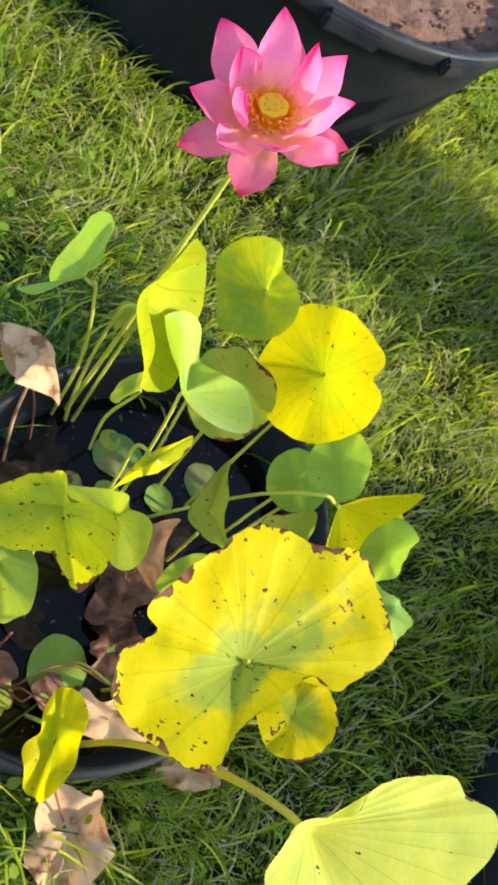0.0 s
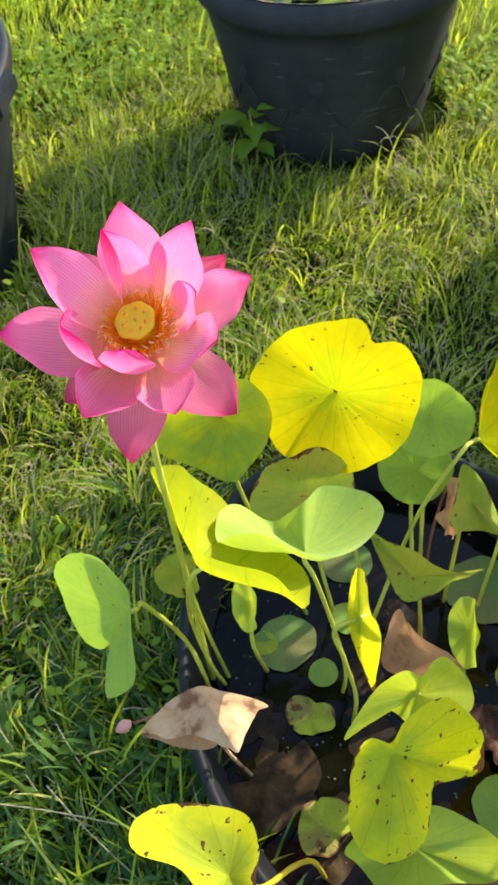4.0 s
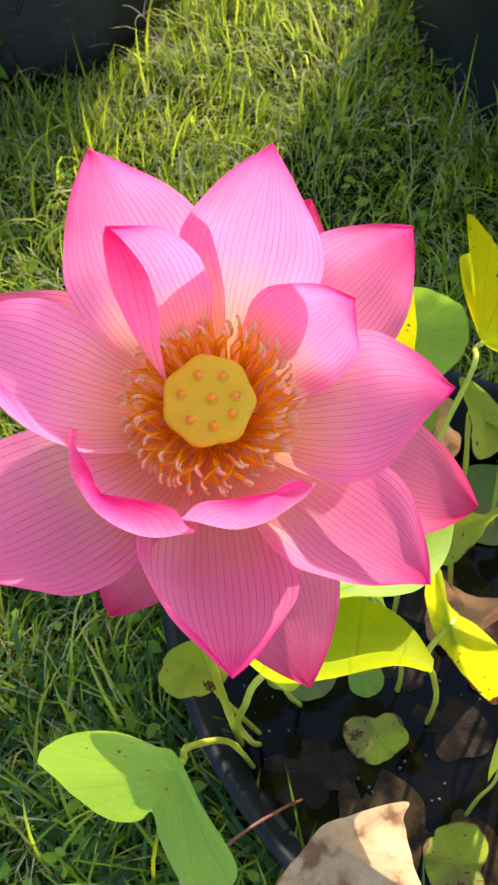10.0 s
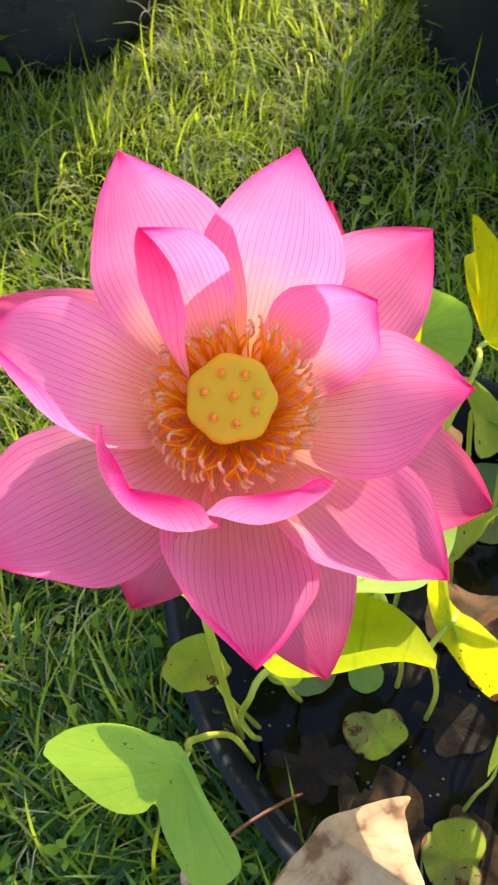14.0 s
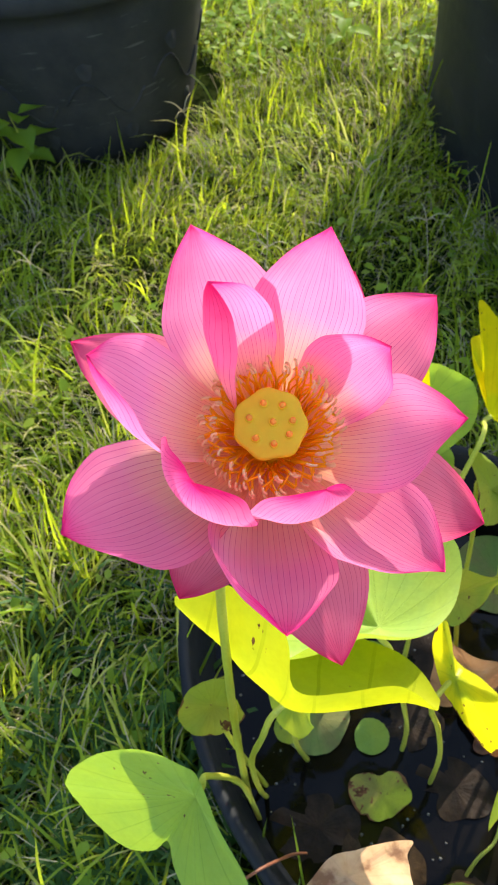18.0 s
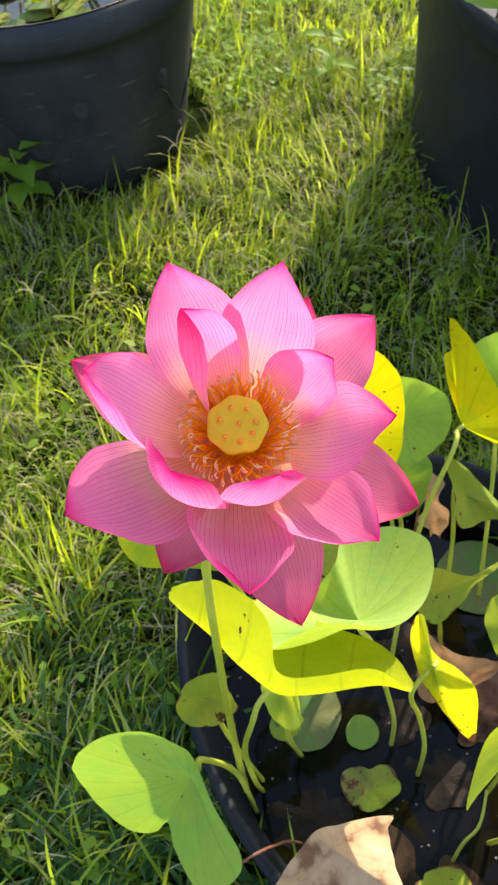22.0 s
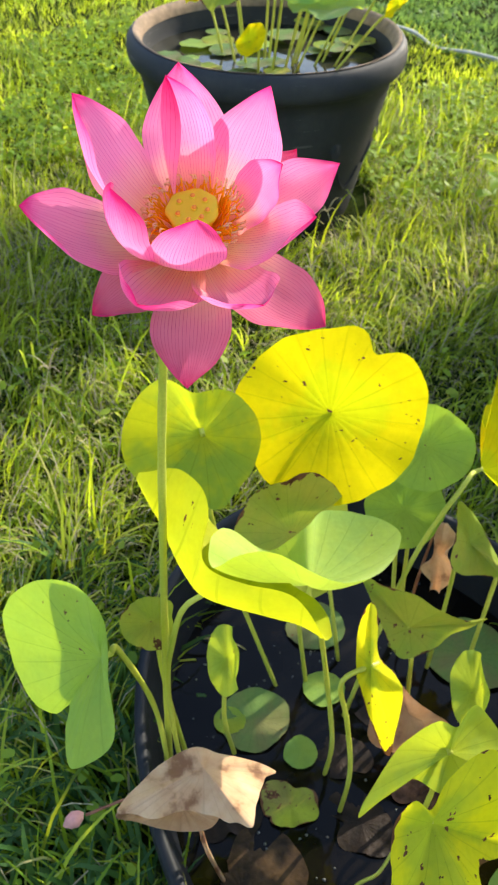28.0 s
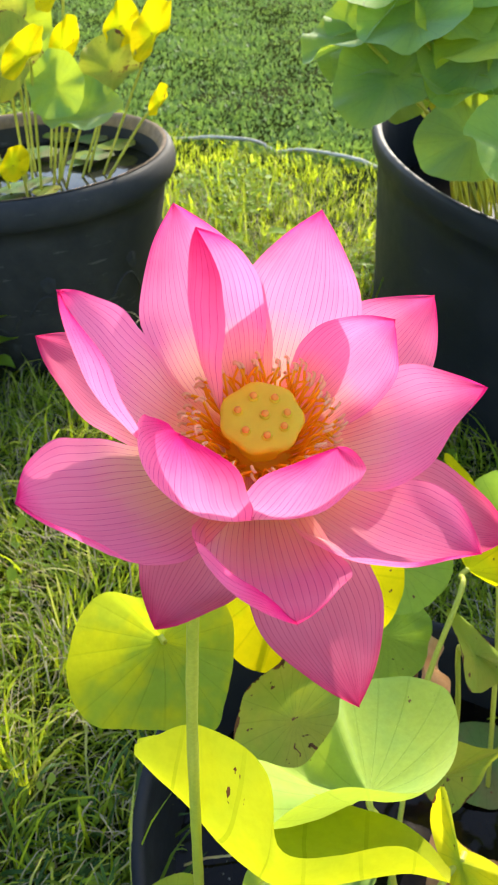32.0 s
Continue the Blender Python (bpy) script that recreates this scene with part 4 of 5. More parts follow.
    for k in range(128):
        sm, am = lib[k % 6]
        turn = Matrix.Rotation(2 * math.pi * k / 128 + rnd.uniform(-0.05, 0.05), 4, "Z") @ pose(0, 0, rnd.uniform(-0.002, 0.002), rnd.uniform(-10, 10), rnd.uniform(-6, 8), 0)
        st = part("stamen", sm, fl)
        st.matrix_local = heart @ turn
        part("anther", am, st)
    neck = CENTRE - AXIS * 0.028
    line = [neck, (-0.3125, 1.018, 0.855), (-0.306, 1.039, 0.713), (-0.299, 1.055, 0.543), (-0.293, 1.068, 0.372), (-0.290, 1.077, 0.201), (-0.288, 1.083, 0.03)]
    s = part("stalk", tube_mesh("stalk", line, 0.0030, M_STALK, 48, 12, 0.0046), fl)
    s.matrix_local = back


build_flower()


# ---------------------------------------------------------------- lotus leaves in the near tub
W = 0.03      # where the stalks go down into the water


def sp(x, y, *more):
    return [*more, (x, y, W)]


CAMWARD = (-0.73, -0.45, 0.50)
lotus_leaf((0.0, 1.05, 0.50), CAMWARD, (0.3, -0.6, 0), 0.112, M_YELLOW, "large bright yellow lotus leaf, lit through by the sun", sp(-0.01, 0.98, (0.02, 1.06, 0.33)), lobes=((62, 9, -0.22), (205, 14, -0.06)), wave=0.03, cup=0.03, seed=1)
rim_leaf((-0.123, 1.147, 0.502), [(-0.197, 1.207, 0.515), (-0.169, 1.208, 0.553), (-0.14, 1.19, 0.574), (-0.124, 1.160, 0.560), (-0.085, 1.150, 0.545), (-0.069, 1.131, 0.529), (-0.071, 1.103, 0.500), (-0.094, 1.094, 0.461), (-0.13, 1.090, 0.455), (-0.167, 1.093, 0.449), (-0.190, 1.144, 0.466), (-0.207, 1.184, 0.482)],
         M_HALF_SHADED, "yellow-green round lotus leaf, its shaded half put into the colour", sp(-0.10, 1.03, (-0.12, 1.13, 0.33)), dip=0.1, seed=2)
trough_leaf([(-0.274, 1.105, 0.584), (-0.262, 1.060, 0.604), (-0.292, 1.004, 0.620), (-0.318, 0.990, 0.578), (-0.302, 0.955, 0.558), (-0.281, 0.915, 0.546), (-0.277, 0.884, 0.508)],
            [(-0.278, 1.104, 0.578), (-0.292, 1.066, 0.554), (-0.304, 1.026, 0.522), (-0.304, 0.998, 0.508), (-0.290, 0.955, 0.503), (-0.276, 0.915, 0.500), (-0.274, 0.882, 0.502)],
            [(-0.268, 1.105, 0.582), (-0.240, 1.092, 0.548), (-0.216, 1.074, 0.494), (-0.210, 1.020, 0.466), (-0.214, 0.965, 0.464), (-0.228, 0.915, 0.478), (-0.264, 0.882, 0.498)],
            M_LIME_YELLOW, "lime lotus leaf folded up into a deep trough", [(-0.304, 1.002, 0.507), (-0.318, 1.014, 0.492), (-0.325, 1.022, 0.455), (-0.318, 1.045, 0.33), (-0.30, 1.055, 0.15), (-0.28, 1.06, W)], 3)
rim_leaf((-0.190, 0.950, 0.448), [(-0.267, 1.021, 0.498), (-0.262, 0.995, 0.528), (-0.246, 0.962, 0.540), (-0.216, 0.906, 0.512), (-0.160, 0.885, 0.490), (-0.101, 0.897, 0.482), (-0.084, 0.945, 0.466), (-0.110, 0.985, 0.470), (-0.150, 0.986, 0.476), (-0.185, 1.010, 0.452), (-0.205, 1.046, 0.480), (-0.240, 1.044, 0.502)],
         M_MINT, "lime lotus leaf bent into a shallow trough", sp(-0.175, 0.905, (-0.192, 0.935, 0.40), (-0.175, 0.92, 0.26), (-0.165, 0.905, 0.12)), bow=0.35, rough=0.01, dip=0.02, seed=4)
lotus_leaf((-0.095, 1.03, 0.385), (-0.4, -0.6, 0.7), (0.5, -0.5, 0), 0.078, M_OLIVE, "olive lotus leaf with a brown rim", sp(-0.07, 1.0, (-0.08, 1.03, 0.25)), folds=((100, 0.01, 30, 0.03),), seed=5)
rim_leaf((-0.391, 1.063, 0.446), [(-0.385, 1.100, 0.532), (-0.397, 1.145, 0.505), (-0.410, 1.174, 0.455), (-0.416, 1.176, 0.405), (-0.427, 1.155, 0.372), (-0.433, 1.126, 0.355), (-0.427, 1.104, 0.352), (-0.418, 1.090, 0.370), (-0.436, 1.076, 0.368), (-0.460, 1.048, 0.378), (-0.469, 1.022, 0.402), (-0.444, 0.994, 0.444), (-0.407, 1.032, 0.462), (-0.382, 1.056, 0.490), (-0.386, 1.064, 0.532)],
         M_GREEN, "light green peanut-shaped lotus leaf creased across its middle", sp(-0.31, 1.06, (-0.365, 1.062, 0.43), (-0.325, 1.060, 0.26)), bow=-0.04, rough=0.008, dip=0.03, seed=6)
lotus_leaf((0.108, 0.962, 0.42), (-0.6, -0.3, 0.65), (0.3, -0.6, 0), 0.059, M_GREEN, "green round lotus leaf beside the yellow one", sp(0.08, 0.93, (0.11, 0.96, 0.25)), folds=((60, 0.01, 25, 0.03),), seed=7)
lotus_leaf((0.085, 0.965, 0.32), (-0.5, -0.5, 0.7), (0.3, -0.6, 0), 0.055, M_GREEN, "small green lotus leaf low in the tub", sp(0.06, 0.93, (0.08, 0.96, 0.2)), lobes=((110, 12, -0.3),), seed=8)
rim_leaf((0.118, 0.885, 0.420), [(0.150, 0.905, 0.455), (0.222, 0.930, 0.488), (0.214, 0.905, 0.480), (0.165, 0.850, 0.440), (0.150, 0.790, 0.400), (0.120, 0.774, 0.376), (0.150, 0.815, 0.350), (0.228, 0.842, 0.360), (0.236, 0.870, 0.390), (0.262, 0.898, 0.403), (0.210, 0.930, 0.440)],
         M_YELLOW, "pale yellow lotus leaf folded in half on an arched stalk", sp(-0.09, 0.93, (0.075, 0.893, 0.420), (0.015, 0.92, 0.29)), bow=0.15, seed=9)
lotus_leaf((0.215, 0.85, 0.41), (-0.4, -0.4, 0.7), (0.5, -0.8, 0), 0.058, M_GREEN, "small green lotus leaf with rolled edge", sp(0.08, 0.82, (0.18, 0.84, 0.28)), folds=((30, 0.0, 60, 0.02),), wave=0.1, seed=10)
lotus_leaf((0.215, 0.755, 0.40), (-0.4, -0.2, 0.8), (0.9, -0.25, -0.1), 0.080, M_GREEN, "pale green lotus leaf bent over the tub's rim", sp(0.06, 0.73, (0.16, 0.75, 0.27)), oval=0.5, lobes=((90, 25, -0.3),), folds=((0, 0.02, -45, 0.02),), wave=0.1, seed=11)
rim_leaf((-0.059, 0.554, 0.535), [(0.137, 0.649, 0.550), (0.131, 0.612, 0.540), (0.098, 0.579, 0.530), (0.066, 0.552, 0.535), (0.023, 0.557, 0.552), (-0.027, 0.512, 0.556), (-0.065, 0.469, 0.552), (-0.097, 0.412, 0.552), (-0.185, 0.437, 0.548), (-0.22, 0.457, 0.555), (-0.23, 0.504, 0.562), (-0.190, 0.546, 0.552), (-0.214, 0.565, 0.565), (-0.168, 0.635, 0.572), (-0.134, 0.672, 0.572), (-0.125, 0.690, 0.574), (-0.08, 0.72, 0.575), (-0.01, 0.723, 0.567), (0.072, 0.737, 0.572), (0.103, 0.71, 0.558)],
         M_YELLOW_BURNT, "very large bright yellow lotus leaf with brown cracks", sp(-0.08, 0.60, (-0.06, 0.56, 0.40), (-0.07, 0.58, 0.2)), dip=0.08, rough=0.02, na=150, nr=24, seed=12)
lotus_leaf((0.06, 0.535, 0.46), (-0.3, -0.1, 0.95), (0.6, -0.7, 0), 0.058, M_YELLOW_BURNT, "yellow lotus leaf with a burnt brown rim", sp(-0.02, 0.60, (0.05, 0.545, 0.3)), wave=0.1, seed=13)
rim_leaf((0.030, 0.384, 0.572), [(-0.035, 0.315, 0.600), (-0.018, 0.354, 0.600), (0.012, 0.387, 0.590), (0.070, 0.404, 0.598), (0.090, 0.435, 0.602), (0.130, 0.458, 0.600), (0.206, 0.478, 0.606), (0.233, 0.461, 0.600), (0.274, 0.451, 0.604), (0.277, 0.413, 0.600), (0.242, 0.365, 0.592), (0.220, 0.300, 0.600), (0.120, 0.245, 0.590), (0.010, 0.262, 0.605)],
         M_PALE, "big pale yellow-green lotus leaf outside the tub's rim", sp(-0.115, 0.50, (0.005, 0.398, 0.552), (-0.045, 0.43, 0.49), (-0.10, 0.475, 0.30)), thick=0.0046, stalk_mat=M_STALK_YEL, bow=-0.10, rough=0.015, dip=0.02, seed=14)
rim_leaf((-0.302, 0.734, 0.374), [(-0.322, 0.755, 0.430), (-0.340, 0.762, 0.405), (-0.370, 0.745, 0.392), (-0.400, 0.719, 0.362), (-0.397, 0.675, 0.360), (-0.356, 0.659, 0.352), (-0.313, 0.675, 0.336), (-0.286, 0.685, 0.326), (-0.233, 0.660, 0.288), (-0.222, 0.659, 0.317), (-0.220, 0.676, 0.392), (-0.229, 0.720, 0.418), (-0.268, 0.740, 0.405), (-0.294, 0.744, 0.382)],
         M_YELLOW_SPOT, "two-lobed spotted yellow lotus leaf with a burnt rim", sp(-0.26, 0.76, (-0.295, 0.745, 0.25)), bow=-0.08, rough=0.016, na=130, seed=15)
rim_leaf((-0.345, 0.668, 0.282), [(-0.408, 0.720, 0.345), (-0.404, 0.705, 0.290), (-0.406, 0.656, 0.290), (-0.361, 0.622, 0.300), (-0.320, 0.582, 0.288), (-0.300, 0.588, 0.312), (-0.289, 0.606, 0.322), (-0.294, 0.672, 0.296), (-0.340, 0.712, 0.300)],
         M_LIME, "light green lotus leaf bent like a saddle", sp(-0.24, 0.72, (-0.30, 0.69, 0.2)), bow=0.22, rough=0.010, seed=16)
rim_leaf((-0.520, 0.780, 0.432), [(-0.515, 0.86, 0.473), (-0.477, 0.819, 0.455), (-0.47, 0.794, 0.447), (-0.486, 0.768, 0.442), (-0.51, 0.752, 0.437), (-0.528, 0.717, 0.426), (-0.585, 0.698, 0.43), (-0.648, 0.735, 0.454), (-0.628, 0.763, 0.463), (-0.566, 0.772, 0.455), (-0.55, 0.809, 0.465), (-0.569, 0.85, 0.489), (-0.55, 0.872, 0.488)],
         M_YELLOW_SPOT, "yellow two-lobed lotus leaf hanging over the tub's rim", sp(-0.40, 0.76, (-0.505, 0.755, 0.40), (-0.455, 0.755, 0.32), (-0.42, 0.76, 0.2)), stalk_mat=M_STALK_YEL, bow=-0.12, rough=0.014, dip=0.02, seed=17)
lotus_leaf((-0.203, 0.45, 0.30), (-0.5, -0.3, 0.6), (0.0, 0.8, 0.35), 0.072, M_YELLOW, "narrow yellow lotus leaf curled upright", sp(-0.19, 0.53, (-0.195, 0.49, 0.2)), oval=0.55, lobes=((80, 18, -0.3),), folds=((90, 0.0, 60, 0.015),), wave=0.08, seed=18)
rim_leaf((-0.398, 0.634, 0.262), [(-0.402, 0.646, 0.298), (-0.443, 0.690, 0.290), (-0.467, 0.692, 0.280), (-0.488, 0.652, 0.268), (-0.470, 0.640, 0.262), (-0.468, 0.612, 0.258), (-0.452, 0.585, 0.262), (-0.426, 0.533, 0.265), (-0.398, 0.592, 0.292), (-0.392, 0.615, 0.285)],
         M_GREEN, "dull green lotus leaf with a yellow edge, low over the rim", sp(-0.30, 0.66, (-0.385, 0.642, 0.225), (-0.34, 0.655, 0.12)), thick=0.0028, bow=-0.1, rough=0.014, dip=0.02, seed=41)
rim_leaf((-0.188, 0.868, 0.366), [(-0.157, 0.893, 0.426), (-0.150, 0.884, 0.400), (-0.158, 0.872, 0.352), (-0.185, 0.838, 0.372), (-0.206, 0.820, 0.382), (-0.226, 0.812, 0.340), (-0.230, 0.812, 0.300), (-0.218, 0.838, 0.308), (-0.205, 0.866, 0.345), (-0.193, 0.880, 0.356), (-0.166, 0.897, 0.385)],
         M_YELLOW_SPOT, "narrow twisted yellow lotus leaf with brown specks", sp(-0.204, 0.862, (-0.216, 0.885, 0.355), (-0.212, 0.872, 0.28), (-0.20, 0.86, 0.15)), thick=0.0028, bow=0.10, rough=0.016, seed=19)
rim_leaf((-0.037, 0.881, 0.250), [(-0.045, 0.953, 0.310), (-0.040, 0.922, 0.310), (-0.033, 0.892, 0.315), (-0.029, 0.844, 0.310), (0.001, 0.820, 0.280), (0.033, 0.806, 0.260), (0.016, 0.819, 0.250), (0.000, 0.838, 0.235), (-0.027, 0.850, 0.220), (-0.064, 0.875, 0.220), (-0.064, 0.906, 0.260), (-0.056, 0.932, 0.290)],
         M_OLIVE, "drooping olive-green lotus leaf with brown streaks, both ends drawn out", sp(-0.02, 0.86, (-0.02, 0.875, 0.18)), bow=0.12, rough=0.02, seed=20)
rim_leaf((-0.222, 0.752, 0.358), [(-0.300, 0.806, 0.286), (-0.262, 0.806, 0.318), (-0.236, 0.798, 0.352), (-0.222, 0.776, 0.398), (-0.215, 0.758, 0.398), (-0.190, 0.756, 0.398), (-0.165, 0.748, 0.372), (-0.157, 0.716, 0.325), (-0.185, 0.704, 0.308), (-0.240, 0.742, 0.318), (-0.238, 0.782, 0.300), (-0.276, 0.800, 0.276)],
         M_LIME, "lime lotus leaf with one corner drawn out, showing its pale underside", sp(-0.20, 0.77, (-0.21, 0.76, 0.25)), bow=0.25, rough=0.012, seed=21)
lotus_leaf((-0.368, 0.575, 0.085), (-0.2, -0.2, 1), (0.5, -0.5, 0), 0.046, M_OLIVE, "ragged olive lotus leaf with brown rot at the rim", sp(-0.338, 0.595, (-0.358, 0.585, 0.065)), thick=0.002, lobes=((-90, 18, -0.4), (60, 14, -0.25), (150, 16, 0.2)), folds=((0, 0.012, -40, 0.015),), wave=0.14, seed=52)
rim_leaf((0.085, 0.866, 0.318), [(0.113, 0.905, 0.350), (0.128, 0.885, 0.325), (0.120, 0.852, 0.300), (0.098, 0.826, 0.296), (0.070, 0.810, 0.306), (0.070, 0.838, 0.288), (0.045, 0.858, 0.300), (0.035, 0.872, 0.322), (0.070, 0.886, 0.345)],
         M_OLIVE, "small olive-lime lotus leaf hanging by one corner", sp(0.06, 0.87, (0.10, 0.885, 0.30), (0.08, 0.875, 0.2)), bow=-0.1, rough=0.016, seed=22)
lotus_leaf((-0.035, 0.78, 0.20), (-0.6, -0.3, 0.6), (0.4, 0.3, 0.4), 0.055, M_LIME, "small lime lotus leaf folded in half", sp(-0.03, 0.77, (-0.035, 0.78, 0.12)), oval=0.55, folds=((-90, 0.0, 80, 0.008),), seed=23)
lotus_leaf((-0.285, 1.095, 0.36), (-0.5, -0.4, 0.6), (0.5, -0.5, 0), 0.037, M_OLIVE, "small young lotus leaf, reddish at the edge", sp(-0.27, 1.06, (-0.27, 1.095, 0.2)), oval=0.8, folds=((0, 0.012, 70, 0.012),), seed=24)
lotus_leaf((-0.23, 1.03, 0.28), (-0.6, -0.3, 0.6), (0.3, 0.3, 0.6), 0.042, M_LIME, "small green lotus leaf folded in half", sp(-0.22, 1.02, (-0.235, 1.03, 0.16)), oval=0.6, folds=((-90, 0.0, 60, 0.01),), seed=25)


# ---------------------------------------------------------------- floating pads
for i, (x, y, r, m, what) in enumerate([
    (-0.166, 1.028, 0.050, M_PAD, "round dull green lotus pad floating on the water"),
    (-0.169, 0.947, 0.024, M_GREEN, "small green lotus pad floating on the water"),
    (-0.066, 0.975, 0.030, M_GREEN, "small round green lotus pad floating on the water"),
    (-0.238, 0.917, 0.036, M_PAD_SPOT, "decayed spotted lotus pad floating on the water"),
    (0.02, 1.045, 0.045, M_PAD, "dull green lotus pad floating on the water"),
    (-0.353, 0.803, 0.042, M_PAD_SPOT, "decayed brown-edged lotus pad floating on the water"),
    (0.03, 0.665, 0.062, M_PAD_SPOT, "green lotus pad with large brown patches, floating"),
    (-0.063, 0.648, 0.034, M_PAD, "round green lotus pad floating on the water"),
    (-0.165, 0.612, 0.052, M_GREEN, "pale green lotus pad with drops, floating"),
    (-0.346, 0.655, 0.045, M_PAD, "dull green lotus pad floating near the rim"),
    (-0.264, 0.545, 0.048, M_PAD_SPOT, "decaying lotus pad floating near the rim"),
    (0.121, 0.826, 0.066, M_PAD, "broad green lotus pad in shade on the water"),
    (-0.19, 1.055, 0.022, M_LIME, "half-submerged small lime lotus pad"),
]):
    lotus_leaf((x, y, 0.0545 + 0.0006 * (i % 3)), (0.02 * math.sin(i), 0.02 * math.cos(i), 1), (math.cos(i), math.sin(i), 0), r, m, what, None, group="floating lotus pads", dip=0.03, wave=0.035 if m is not M_PAD_SPOT else 0.07, lobes=() if m is not M_PAD_SPOT else ((70 * i, 26, -0.30), (70 * i + 62, 34, 0.20), (70 * i + 135, 5, -0.10), (70 * i + 205, 40, -0.22), (70 * i + 262, 18, 0.10)), nr=9, na=72, seed=80 + i)


def dead_stalk(points, label, m, thick=0.0022):
    st = thing("lotus_stalk", points[0], label, "stalk")
    s = part("stem", tube_mesh("stem", points, thick, m, 30, 8, thick * 0.7), st)
    s.matrix_local = Matrix.Translation(-Vector(points[0]))
    k = part("broken_end", tube_mesh("broken_end", [points[-1], tuple(np.array(points[-1]) * 1.0 + np.array((0.003, 0.001, -0.004)))], thick * 0.9, m, 4, 7, thick * 0.4), st)
    k.matrix_local = Matrix.Translation(-Vector(points[0]))


dead_stalk([(-0.240, 0.555, 0.04), (-0.232, 0.552, 0.11), (-0.208, 0.577, 0.145), (-0.161, 0.595, 0.15), (-0.106, 0.587, 0.14), (-0.078, 0.590, 0.12)], "thin arched reddish-brown lotus stalk over the water", M_STALK_RED)
dead_stalk([(-0.262, 0.560, 0.04), (-0.245, 0.547, 0.09), (-0.218, 0.532, 0.105), (-0.199, 0.546, 0.10), (-0.170, 0.537, 0.085)], "bent dark brown lotus stalk at the water's edge", M_STALK_RED)
dead_stalk([(-0.300, 0.800, 0.04), (-0.282, 0.792, 0.085), (-0.259, 0.777, 0.10), (-0.222, 0.775, 0.12)], "short arched green lotus stalk in the water", M_STALK, 0.0026)
dead_stalk([(-0.150, 0.620, 0.04), (-0.140, 0.613, 0.11), (-0.091, 0.591, 0.125), (-0.035, 0.566, 0.12)], "thin olive lotus stalk leaning over the water", M_STALK, 0.0026)
dead_stalk([(-0.225, 0.560, 0.04), (-0.215, 0.553, 0.09), (-0.170, 0.531, 0.10), (-0.126, 0.510, 0.10)], "thin brown lotus stalk lying towards the rim", M_STALK_RED)


def bubbles(count, seed):
    """Small bubbles and grains that float on the water."""
    rnd = random.Random(seed)
    V, F = [], []
    for _ in range(count):
        u, t, r = math.sqrt(rnd.random()) * 0.84, rnd.uniform(0, 6.283), rnd.uniform(0.0007, 0.0024)
        q = Matrix.Rotation(radians(POT_TURN), 2) @ Vector((POT["a"] * u * math.cos(t), POT["b"] * u * math.sin(t)))
        x, y = POT["c"][0] + q.x, POT["c"][1] + q.y
        if noise.noise((x * 9, y * 9, 4)) < -0.05:
            continue
        o = len(V)
        for i in range(3):
            for k in range(7):
                V.append((x + r * math.cos(0.55 * i) * math.cos(k * 0.8976), y + r * math.cos(0.55 * i) * math.sin(k * 0.8976), 0.0502 + r * math.sin(0.55 * i)))
        F += [tuple(o + v for v in f) for f in sheet(3, 7, True)] + [tuple(o + 14 + k for k in range(7))]
    ob = new("water_bubbles", mesh_of("water_bubbles", V, F, plain("bubble", (0.13, 0.125, 0.11), 0.1, 200, 0.05)))
    tagged(ob, "tiny bubbles floating on the dark water", "bubbles", kind="stuff")


bubbles(420, 8)


# ---------------------------------------------------------------- dead leaves
def dead_leaf(at, normal, heading, r, label, m=None, stalk=None, **shape):
    top = thing("dead_leaf", at, label, "leaf", "dead leaves")
    b = part("blade", leaf_sheet("blade", r, m or M_DRY, **shape), top)
    b.matrix_local = Matrix.Translation(-Vector(at)) @ frame_of(at, normal, heading)
    if stalk:
        s = part("stalk", tube_mesh("stalk", stalk, 0.0022, M_STALK_RED, 20, 8), top)
        s.matrix_local = Matrix.Translation(-Vector(at))
    if not stalk:
        stub = part("stalk_stub", tube_mesh("stalk_stub", [(0, 0, -0.002), (0.004, 0.002, -0.008), (0.016, 0.006, -0.010)], 0.0018, m or M_DRY, 10, 7, 0.0012), top)
        stub.matrix_local = b.matrix_local
    return top


folded = rim_leaf((-0.402, 0.925, 0.408), [(-0.469, 0.976, 0.372), (-0.450, 0.970, 0.388), (-0.418, 0.956, 0.404), (-0.393, 0.943, 0.409), (-0.378, 0.925, 0.398), (-0.362, 0.898, 0.388), (-0.350, 0.876, 0.380), (-0.368, 0.880, 0.386), (-0.395, 0.868, 0.405), (-0.422, 0.853, 0.420), (-0.426, 0.868, 0.412), (-0.428, 0.895, 0.396), (-0.438, 0.922, 0.384), (-0.456, 0.942, 0.378), (-0.464, 0.962, 0.374)],
                  M_DRY, "folded pale tan dead lotus leaf at the tub's rim", [(-0.395, 0.94, 0.30), (-0.385, 0.94, 0.18), (-0.36, 0.93, 0.03)], thick=0.0024, stalk_mat=M_DRY, name="dead_leaf", group="dead lotus leaves", bow=-0.05, rough=0.06, pleat=0.03, dip=-0.10, nr=20, na=120, seed=31)
lip, _ = rim_sheet("under_fold", (-0.425, 0.935, 0.366), [(-0.471, 0.977, 0.371), (-0.462, 0.952, 0.372), (-0.448, 0.918, 0.376), (-0.430, 0.896, 0.382), (-0.408, 0.898, 0.384), (-0.390, 0.915, 0.380), (-0.402, 0.945, 0.385), (-0.435, 0.968, 0.380)], M_DRY, bow=0.12, rough=0.03, pleat=0.04, seed=37)
part("under_fold", lip, folded).matrix_local = Matrix.Translation(-folded.location)
